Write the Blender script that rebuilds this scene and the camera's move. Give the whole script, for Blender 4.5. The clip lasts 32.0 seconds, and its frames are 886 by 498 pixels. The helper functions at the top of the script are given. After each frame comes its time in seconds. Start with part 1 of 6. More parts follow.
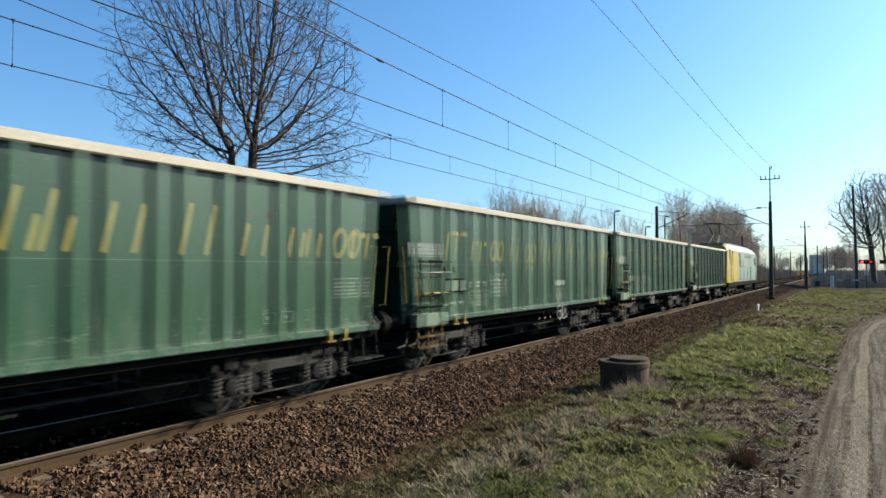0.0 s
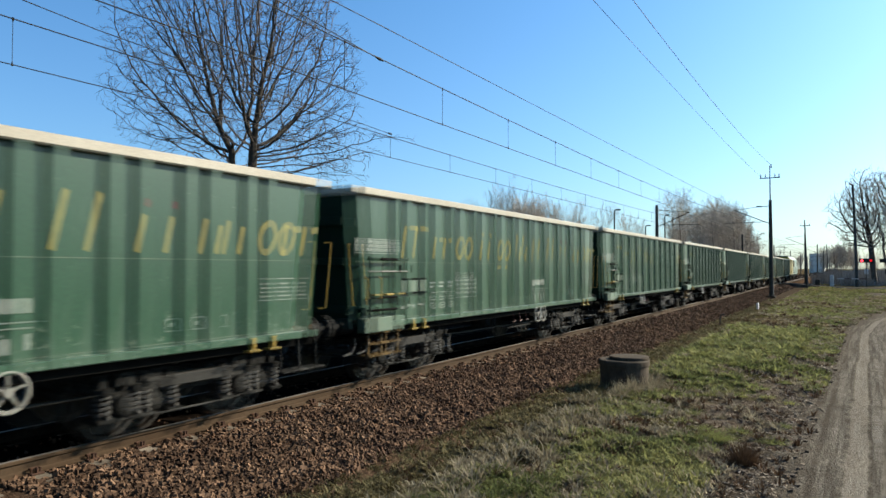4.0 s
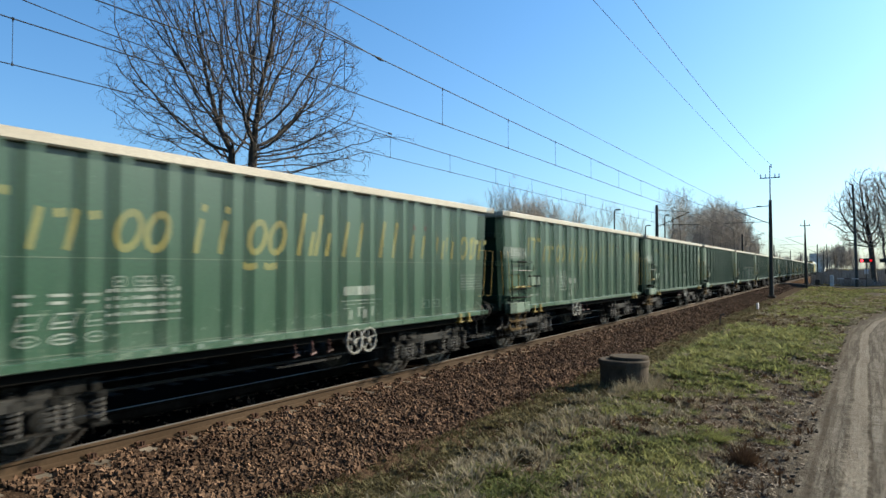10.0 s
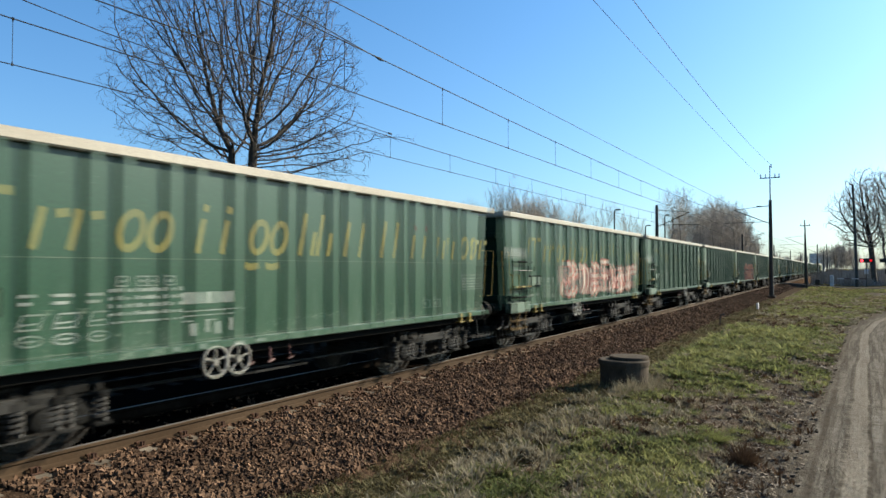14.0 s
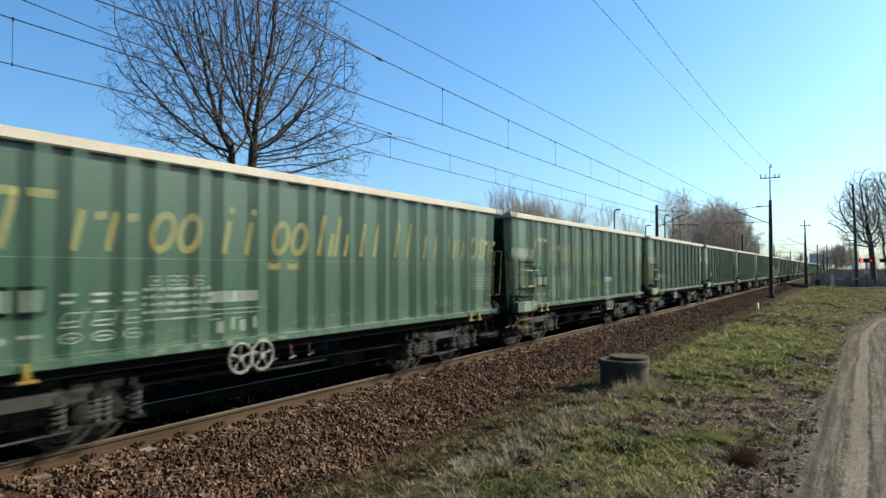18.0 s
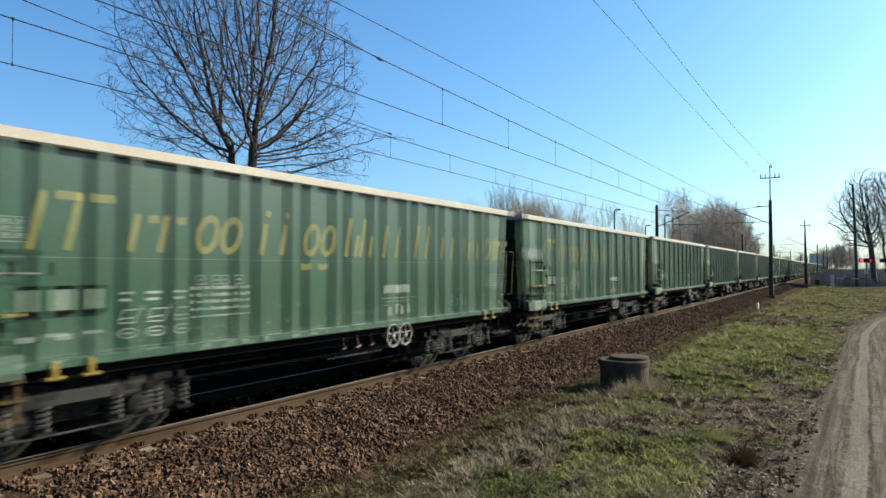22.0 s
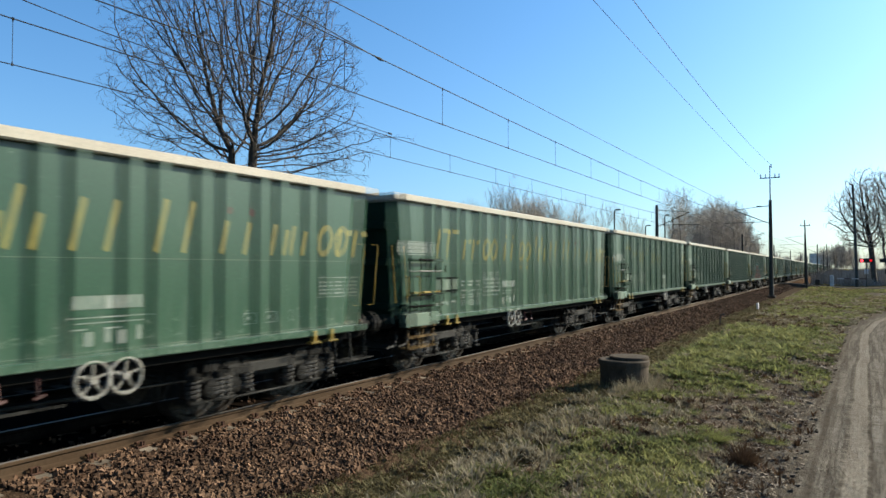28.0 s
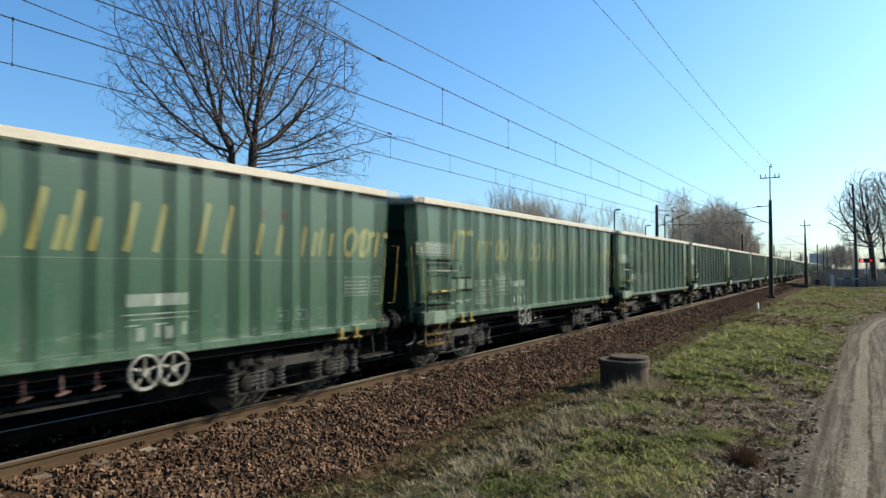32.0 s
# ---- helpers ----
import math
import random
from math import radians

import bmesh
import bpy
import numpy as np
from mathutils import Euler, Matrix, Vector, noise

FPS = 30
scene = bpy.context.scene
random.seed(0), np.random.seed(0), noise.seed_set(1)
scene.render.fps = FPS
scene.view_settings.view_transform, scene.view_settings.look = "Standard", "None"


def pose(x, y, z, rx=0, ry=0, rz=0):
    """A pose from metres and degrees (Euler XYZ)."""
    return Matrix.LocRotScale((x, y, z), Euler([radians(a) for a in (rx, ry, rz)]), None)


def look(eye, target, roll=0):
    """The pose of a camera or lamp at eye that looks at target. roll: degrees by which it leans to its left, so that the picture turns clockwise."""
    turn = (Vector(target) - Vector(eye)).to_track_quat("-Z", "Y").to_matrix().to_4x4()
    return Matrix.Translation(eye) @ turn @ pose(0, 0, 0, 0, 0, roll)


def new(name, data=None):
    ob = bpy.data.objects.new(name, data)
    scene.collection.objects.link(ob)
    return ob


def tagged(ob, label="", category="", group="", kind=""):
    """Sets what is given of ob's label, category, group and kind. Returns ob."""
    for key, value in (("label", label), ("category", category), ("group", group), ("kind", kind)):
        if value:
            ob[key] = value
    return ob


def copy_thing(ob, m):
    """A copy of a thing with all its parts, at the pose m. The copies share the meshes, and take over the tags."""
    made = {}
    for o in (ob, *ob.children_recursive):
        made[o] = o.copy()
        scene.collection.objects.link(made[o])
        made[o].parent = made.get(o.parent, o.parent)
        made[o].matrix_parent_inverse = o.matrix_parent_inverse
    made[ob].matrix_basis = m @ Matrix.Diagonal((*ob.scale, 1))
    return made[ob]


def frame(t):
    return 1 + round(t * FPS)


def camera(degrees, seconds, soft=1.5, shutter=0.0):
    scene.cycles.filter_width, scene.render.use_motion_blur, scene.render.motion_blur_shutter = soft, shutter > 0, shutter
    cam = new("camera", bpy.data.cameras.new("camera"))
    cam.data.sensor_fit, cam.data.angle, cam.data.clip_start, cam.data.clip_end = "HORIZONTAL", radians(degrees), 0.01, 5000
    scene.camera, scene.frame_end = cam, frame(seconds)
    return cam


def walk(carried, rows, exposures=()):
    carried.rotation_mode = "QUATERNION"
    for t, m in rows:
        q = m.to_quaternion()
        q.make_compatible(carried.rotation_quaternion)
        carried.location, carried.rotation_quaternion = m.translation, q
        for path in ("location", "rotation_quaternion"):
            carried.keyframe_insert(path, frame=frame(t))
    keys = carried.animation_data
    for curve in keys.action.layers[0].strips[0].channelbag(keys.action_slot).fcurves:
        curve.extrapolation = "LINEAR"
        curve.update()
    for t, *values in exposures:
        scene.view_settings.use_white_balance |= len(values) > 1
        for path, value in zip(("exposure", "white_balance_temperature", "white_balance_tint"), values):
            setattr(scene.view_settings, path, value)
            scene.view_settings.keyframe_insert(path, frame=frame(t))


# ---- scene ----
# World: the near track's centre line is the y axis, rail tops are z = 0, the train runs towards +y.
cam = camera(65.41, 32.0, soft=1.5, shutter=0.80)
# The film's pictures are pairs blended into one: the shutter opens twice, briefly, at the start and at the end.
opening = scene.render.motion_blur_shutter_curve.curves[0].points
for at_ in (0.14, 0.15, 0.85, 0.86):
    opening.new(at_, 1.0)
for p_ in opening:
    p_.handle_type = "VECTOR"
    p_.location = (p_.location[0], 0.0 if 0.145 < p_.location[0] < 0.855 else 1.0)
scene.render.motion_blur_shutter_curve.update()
EYE = (8.558, 0.0, 2.083)


def aim(up, left=30.08, roll=0.0):
    a, b = radians(left), radians(up)
    return look(EYE, (EYE[0] - math.sin(a) * math.cos(b), math.cos(a) * math.cos(b), EYE[2] + math.sin(b)), roll)


walk(cam, [(0.0, aim(1.73)), (0.6, aim(1.71)), (1.2, aim(1.65)), (2.0, aim(1.63)), (6.0, aim(1.62)), (32.0, aim(1.62))])

# ---- light ----
SUN_AZ, SUN_EL = radians(40), radians(29)  # azimuth from +y towards +x
world = bpy.data.worlds.new("sky")
scene.world = world
world.use_nodes = True
wn = world.node_tree.nodes
sky = wn.new("ShaderNodeTexSky")
sky.sky_type, sky.sun_disc = "NISHITA", False
sky.sun_elevation, sky.sun_rotation = SUN_EL, SUN_AZ
sky.air_density, sky.dust_density, sky.ozone_density = 0.9, 1.6, 4.5
wn["Background"].inputs[1].default_value = 0.0735
tint = wn.new("ShaderNodeMix")
tint.data_type, tint.blend_type = "RGBA", "MULTIPLY"
tint.inputs[0].default_value = 1.0
haze, high, dirn, sepz = (wn.new("ShaderNode" + k) for k in ("Mix", "MapRange", "TexCoord", "SeparateXYZ"))  # thin haze pales the sky towards the horizon
haze.data_type = "RGBA"
haze.inputs[6].default_value, haze.inputs[7].default_value = (0.82, 1.0, 1.05, 1), (0.62, 1.0, 1.13, 1)
high.inputs[2].default_value = 0.4
world.node_tree.links.new(dirn.outputs["Generated"], sepz.inputs[0])
world.node_tree.links.new(sepz.outputs["Z"], high.inputs[0])
world.node_tree.links.new(high.outputs[0], haze.inputs[0])
world.node_tree.links.new(haze.outputs[2], tint.inputs[7])
world.node_tree.links.new(sky.outputs[0], tint.inputs[6])
world.node_tree.links.new(tint.outputs[2], wn["Background"].inputs[0])
sun = new("sun", bpy.data.lights.new("sun", "SUN"))
sun.data.energy, sun.data.angle, sun.data.color = 5.0, radians(0.53), (1.0, 0.90, 0.73)
sun.matrix_world = look((0, 0, 0), (-math.sin(SUN_AZ) * math.cos(SUN_EL), -math.cos(SUN_AZ) * math.cos(SUN_EL), -math.sin(SUN_EL)))
scene.view_settings.exposure = 1.45


# ---- materials ----
def mat(name, c1, c2, rough=0.8, scale=6.0, fine=60.0, bump=0.1, metal=0.0, streak=None, spread=0.3, rand=0.0, island=False, dist=0.02, spec=None, glow=0.0):
    """A two-scale noise material: c1 and c2 mixed by large stains, darkened by fine grain, with relief."""
    m = bpy.data.materials.new(name)
    m.use_nodes = True
    n, l = m.node_tree.nodes, m.node_tree.links
    b = n["Principled BSDF"]
    b.inputs["Roughness"].default_value, b.inputs["Metallic"].default_value = rough, metal
    b.inputs["Specular IOR Level"].default_value = spec if spec is not None else 0.08 if rough > 0.65 else 0.3
    tc = n.new("ShaderNodeTexCoord")
    mp = n.new("ShaderNodeMapping")
    if streak:
        mp.inputs["Scale"].default_value = streak
    l.new(tc.outputs["Object"], mp.inputs[0])
    big, small = n.new("ShaderNodeTexNoise"), n.new("ShaderNodeTexNoise")
    big.inputs["Scale"].default_value, big.inputs["Detail"].default_value = scale, 5
    small.inputs["Scale"].default_value, small.inputs["Detail"].default_value = fine, 4
    l.new(mp.outputs[0], big.inputs["Vector"])
    l.new(tc.outputs["Object"], small.inputs["Vector"])
    ramp = n.new("ShaderNodeMapRange")
    ramp.inputs[1].default_value, ramp.inputs[2].default_value = 0.5 - spread / 2, 0.5 + spread / 2
    l.new(big.outputs["Fac"], ramp.inputs[0])
    mix = n.new("ShaderNodeMix")
    mix.data_type = "RGBA"
    mix.inputs[6].default_value, mix.inputs[7].default_value = (*c1, 1), (*c2, 1)
    l.new(ramp.outputs[0], mix.inputs[0])
    grain = n.new("ShaderNodeMapRange")
    grain.inputs[1].default_value, grain.inputs[2].default_value = 0.3, 0.7
    grain.inputs[3].default_value, grain.inputs[4].default_value = 0.78, 1.18
    l.new(small.outputs["Fac"], grain.inputs[0])
    mul = n.new("ShaderNodeVectorMath")
    mul.operation = "SCALE"
    l.new(mix.outputs[2], mul.inputs[0])
    l.new(grain.outputs[0], mul.inputs["Scale"])
    out = mul.outputs[0]
    if rand:
        src = n.new("ShaderNodeNewGeometry").outputs["Random Per Island"] if island else n.new("ShaderNodeObjectInfo").outputs["Random"]
        r = n.new("ShaderNodeMapRange")
        r.inputs[3].default_value, r.inputs[4].default_value = 1 - rand, 1 + rand
        l.new(src, r.inputs[0])
        mul2 = n.new("ShaderNodeVectorMath")
        mul2.operation = "SCALE"
        l.new(out, mul2.inputs[0])
        l.new(r.outputs[0], mul2.inputs["Scale"])
        out = mul2.outputs[0]
    l.new(out, b.inputs["Base Color"])
    bp = n.new("ShaderNodeBump")
    bp.inputs["Strength"].default_value, bp.inputs["Distance"].default_value = bump, dist
    l.new(small.outputs["Fac"], bp.inputs["Height"])
    l.new(bp.outputs[0], b.inputs["Normal"])
    if glow:  # thin leaves let light through
        tr, mx = n.new("ShaderNodeBsdfTranslucent"), n.new("ShaderNodeMixShader")
        l.new(out, tr.inputs[0])
        mx.inputs[0].default_value = glow
        l.new(b.outputs[0], mx.inputs[1])
        l.new(tr.outputs[0], mx.inputs[2])
        l.new(mx.outputs[0], n["Material Output"].inputs[0])
    return m



def wagon_paint():
    """Green paint, streaked down the sheet, with pale dust worn in towards the sill."""
    m = mat("green_wagon_paint", (0.0058, 0.0308, 0.0160), (0.0125, 0.0418, 0.0218), 0.32, 1.1, 26, 0.02, spec=0.38, streak=(1, 1.4, 0.22), spread=0.5, rand=0.06)
    n, l = m.node_tree.nodes, m.node_tree.links
    b = n["Principled BSDF"]
    col = b.inputs["Base Color"].links[0].from_socket
    tc, sep, mp, st, add, ramp, mix = (n.new("ShaderNode" + k) for k in ("TexCoord", "SeparateXYZ", "Mapping", "TexNoise", "Math", "MapRange", "Mix"))
    l.new(tc.outputs["Object"], sep.inputs[0])
    mp.inputs["Scale"].default_value = (1, 1.3, 0.4)
    l.new(tc.outputs["Object"], mp.inputs[0])
    st.inputs["Scale"].default_value, st.inputs["Detail"].default_value, st.inputs["Roughness"].default_value = 1.6, 6, 0.7
    l.new(mp.outputs[0], st.inputs["Vector"])
    low = n.new("ShaderNodeMapRange")
    low.inputs[1].default_value, low.inputs[2].default_value, low.inputs[3].default_value, low.inputs[4].default_value = 1.0, 2.0, 0.14, -0.05
    l.new(sep.outputs["Z"], low.inputs[0])
    add.operation = "ADD"
    l.new(low.outputs[0], add.inputs[0])
    l.new(st.outputs["Fac"], add.inputs[1])
    ramp.inputs[1].default_value, ramp.inputs[2].default_value, ramp.inputs[4].default_value = 0.53, 0.88, 0.6
    l.new(add.outputs[0], ramp.inputs[0])
    mix.data_type = "RGBA"
    mix.inputs[7].default_value = (0.085, 0.118, 0.092, 1)
    l.new(ramp.outputs[0], mix.inputs[0])
    l.new(col, mix.inputs[6])
    # scuffs and chalky scratches, thickest low on the sheet
    cm, chip, cadd, cr, cmix = (n.new("ShaderNode" + k) for k in ("Mapping", "TexNoise", "Math", "MapRange", "Mix"))
    cm.inputs["Scale"].default_value = (1, 0.55, 1.5)
    l.new(tc.outputs["Object"], cm.inputs[0])
    chip.inputs["Scale"].default_value, chip.inputs["Detail"].default_value, chip.inputs["Roughness"].default_value = 7, 8, 0.75
    l.new(cm.outputs[0], chip.inputs["Vector"])
    cadd.operation = "MULTIPLY_ADD"
    l.new(low.outputs[0], cadd.inputs[0])
    cadd.inputs[1].default_value = 0.55
    l.new(chip.outputs["Fac"], cadd.inputs[2])
    cr.inputs[1].default_value, cr.inputs[2].default_value, cr.inputs[4].default_value = 0.62, 0.72, 0.75
    l.new(cadd.outputs[0], cr.inputs[0])
    cmix.data_type = "RGBA"
    cmix.inputs[7].default_value = (0.1659, 0.2054, 0.158, 1)
    l.new(cr.outputs[0], cmix.inputs[0])
    l.new(mix.outputs[2], cmix.inputs[6])
    l.new(cmix.outputs[2], b.inputs["Base Color"])
    # a film of dust that pales the paint where it is seen edge-on
    b.inputs["Sheen Weight"].default_value, b.inputs["Sheen Roughness"].default_value, b.inputs["Sheen Tint"].default_value = 0.03, 0.35, (0.711, 0.6952, 0.6162, 1)
    return m


GREEN = wagon_paint()
# the wagon green again, with the end walls' shade put into it
GREEN_SHADE = mat("shaded_green_paint", (0.0032, 0.0126, 0.0079), (0.0055, 0.019, 0.0111), 0.7, 2.0, 40, 0.05)
INNER = mat("rusty_wagon_interior", (0.0427, 0.0261, 0.0166), (0.0758, 0.0474, 0.0332), 0.85, 1.5, 30, 0.15)
CREAM = mat("cream_rim_paint", (0.268, 0.250, 0.200), (0.205, 0.182, 0.138), 0.45, 2.5, 40, 0.05, spread=0.5)
PALE = mat("pale_grey_green_paint", (0.0474, 0.0829, 0.0569), (0.0829, 0.109, 0.0774), 0.6, 3, 40, 0.05)
# near-black steel for the underframe and small fittings
UNDER = mat("near_black_underframe_steel", (0.0033, 0.0033, 0.0032), (0.0071, 0.007, 0.0063), 0.8, 3, 40, 0.15, spec=0.02)
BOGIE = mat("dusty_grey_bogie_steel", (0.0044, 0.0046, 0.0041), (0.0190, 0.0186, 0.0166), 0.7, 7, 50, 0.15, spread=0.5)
SPRING = mat("grey_spring_steel", (0.0444, 0.0433, 0.0397), (0.0711, 0.0682, 0.0622), 0.6, 8, 50, 0.1)
BEAM = mat("dull_grey_beam_steel", (0.0125, 0.0125, 0.0115), (0.0320, 0.0314, 0.0290), 0.7, 6, 50, 0.1, spread=0.5)
WHEEL = mat("worn_wheel_steel", (0.0139, 0.0120, 0.0101), (0.0284, 0.0246, 0.0209), 0.5, 6, 50, 0.1, metal=0.3)
YELLOW = mat("yellow_lettering_paint", (0.155, 0.142, 0.026), (0.115, 0.11, 0.028), 0.5, 4, 40, 0.02)
YELLOW_RAIL = mat("yellow_handrail_paint", (0.237, 0.158, 0.0174), (0.158, 0.1106, 0.0205), 0.5, 6, 40, 0.02)
WHITE = mat("white_stencil_paint", (0.1817, 0.2054, 0.1817), (0.0948, 0.1264, 0.1067), 0.6, 8, 60, 0.02, spread=0.6)
GREY_W = mat("light_grey_handwheel_paint", (0.2828, 0.2773, 0.2465), (0.2054, 0.2007, 0.1746), 0.5, 8, 60, 0.02)
RED_DIM = mat("dull_red_lever_paint", (0.0672, 0.0174, 0.0142), (0.0395, 0.0158, 0.0134), 0.6, 8, 60, 0.02)
RUSTWOOD = mat("brown_step_paint", (0.0909, 0.0592, 0.0205), (0.0592, 0.0395, 0.019), 0.7, 8, 60, 0.05)
RAIL_RUST = mat("rusty_rail_side", (0.0306, 0.0191, 0.0106), (0.0442, 0.0289, 0.0170), 0.85, 3, 50, 0.15, streak=(1, 0.3, 1))
# darker rail copy: the shade beneath the wagons is put into the colour
RAIL_SHADE = mat("shaded_rail_side", (0.0095, 0.0071, 0.0055), (0.0174, 0.0134, 0.0103), 0.9, 3, 50, 0.15, spec=0.0)
RAIL_TOP = mat("polished_rail_head", (0.1264, 0.1106, 0.0948), (0.079, 0.0711, 0.0632), 0.6, 3, 60, 0.03, metal=0.2, streak=(1, 0.1, 1))
DARK_CONC = mat("dark_stained_concrete", (0.0672, 0.0537, 0.0395), (0.0269, 0.0213, 0.0158), 0.92, 3, 50, 0.4, spread=0.5)
CLIP = mat("rusty_clip_steel", (0.0474, 0.0237, 0.0142), (0.0332, 0.019, 0.0142), 0.8, 20, 90, 0.1)
STONE = mat("brown_ballast_stone", (0.0400, 0.0230, 0.0142), (0.0980, 0.0600, 0.0375), 0.95, 3, 60, 0.3, rand=0.6, island=True)
BALLAST = mat("ballast_bed", (0.030, 0.0195, 0.013), (0.068, 0.044, 0.0285), 0.95, 16, 45, 1.0, spread=0.2, dist=0.04, spec=0.0)
BARK = mat("dark_grey_bark", (0.0316, 0.0269, 0.0221), (0.049, 0.0427, 0.034), 0.9, 2, 20, 0.4)
TWIG = mat("brown_grey_twigs", (0.0569, 0.0474, 0.0411), (0.079, 0.0672, 0.0585), 0.9, 0.6, 8, 0.1)
SCRUB = mat("pale_grey_brown_scrub", (0.165, 0.148, 0.128), (0.245, 0.222, 0.195), 0.9, 0.3, 5, 0.1, rand=0.3, island=True)
GREYBARK = mat("grey_bark", (0.0514, 0.0442, 0.0371), (0.079, 0.0695, 0.0585), 0.9, 1, 8, 0.3)
# twig brown paled so that distance haze sits in the colour
HAZE_TWIG = mat("hazed_brown_twigs", (0.262, 0.225, 0.182), (0.37, 0.322, 0.264), 0.9, 0.3, 5, 0.1)
MAST = mat("dark_painted_mast_steel", (0.030, 0.030, 0.0275), (0.052, 0.051, 0.045), 0.7, 4, 40, 0.1)
WIRE = mat("oxidised_copper_wire", (0.0055, 0.0055, 0.0055), (0.0095, 0.0095, 0.0095), 0.6, 5, 40, 0.0, spec=0.05)
GREYPOST = mat("weathered_grey_post", (0.045, 0.043, 0.038), (0.075, 0.071, 0.063), 0.8, 3, 40, 0.1)
PORCELAIN = mat("dark_brown_insulator", (0.0284, 0.0142, 0.0095), (0.0427, 0.0237, 0.0142), 0.3, 8, 40, 0.0)
LOCO_SIDE = mat("pale_green_loco_paint", (0.105, 0.15, 0.13), (0.085, 0.125, 0.108), 0.45, 1, 30, 0.02)
LOCO_YEL = mat("yellow_loco_paint", (0.26, 0.185, 0.02), (0.21, 0.15, 0.02), 0.4, 2, 30, 0.02)
LOCO_GRN = mat("dark_green_loco_paint", (0.015, 0.0719, 0.0569), (0.0229, 0.0877, 0.0672), 0.4, 2, 30, 0.02)
DARK_STRIP = mat("dark_brown_strip", (0.0277, 0.0213, 0.015), (0.0569, 0.0435, 0.0316), 0.95, 3, 40, 0.6, spec=0.0)
ASPHALT = mat("worn_asphalt", (0.0435, 0.0395, 0.0348), (0.079, 0.0727, 0.0632), 0.9, 2, 60, 0.3, spec=0.0)
PLASTIC_W = mat("off_white_cabinet_paint", (0.4898, 0.474, 0.4424), (0.395, 0.3831, 0.3555), 0.6, 3, 40, 0.02)
BLACKM = mat("black_signal_paint", (0.0055, 0.0055, 0.0055), (0.0118, 0.0118, 0.0118), 0.5, 6, 40, 0.02)
DARKGLASS = mat("dark_window_glass", (0.0079, 0.0111, 0.0126), (0.0118, 0.0158, 0.0174), 0.08, 3, 30, 0.0)
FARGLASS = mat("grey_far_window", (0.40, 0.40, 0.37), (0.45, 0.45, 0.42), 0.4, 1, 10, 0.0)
# wall colour raised to offset the shade on its near side
WALL_FAR = mat("lightened_grey_wall", (0.62, 0.61, 0.54), (0.54, 0.53, 0.47), 0.9, 1, 10, 0.05)
GRASS = mat("grass_blade", (0.072, 0.088, 0.030), (0.19, 0.188, 0.075), 0.75, 0.5, 20, 0.0, spread=0.4, rand=0.5, island=True, glow=0.5)
LUSH = mat("lush_grass_blade", (0.086, 0.102, 0.035), (0.20, 0.198, 0.08), 0.75, 0.6, 20, 0.0, spread=0.4, rand=0.45, island=True, glow=0.5)
STRAW = mat("dry_grass_blade", (0.125, 0.108, 0.072), (0.225, 0.196, 0.138), 0.8, 1.0, 20, 0.0, rand=0.35, island=True, glow=0.4)
SOIL = mat("dark_soil_clods", (0.065, 0.052, 0.04), (0.125, 0.103, 0.079), 0.95, 4, 40, 0.3, rand=0.4, island=True)
LEAF = mat("dead_leaf", (0.075, 0.056, 0.04), (0.26, 0.22, 0.17), 0.85, 9, 40, 0.0, spread=0.5, rand=0.5, island=True)
OLIVE = mat("short_olive_grass", (0.0672, 0.06, 0.0284), (0.1225, 0.1043, 0.0537), 0.85, 0.8, 40, 0.0, spread=0.4, rand=0.35, island=True, glow=0.3)
BROWN_TUFT = mat("brown_dead_stalks", (0.0569, 0.0355, 0.0213), (0.0758, 0.0474, 0.0284), 0.85, 4, 40, 0.0, rand=0.3, island=True, glow=0.2)
RED_LAMP = bpy.data.materials.new("red_signal_lamp")
RED_LAMP.use_nodes = True
RED_LAMP.node_tree.nodes["Principled BSDF"].inputs["Emission Color"].default_value = (1, 0.004, 0.007, 1)
RED_LAMP.node_tree.nodes["Principled BSDF"].inputs["Emission Strength"].default_value = 2.5
RED_DULL = RED_LAMP.copy()
RED_DULL.name = "fading_red_signal_lamp"
RED_DULL.node_tree.nodes["Principled BSDF"].inputs["Base Color"].default_value = (0.35, 0.01, 0.01, 1)
RED_DULL.node_tree.nodes["Principled BSDF"].inputs["Emission Strength"].default_value = 0.35


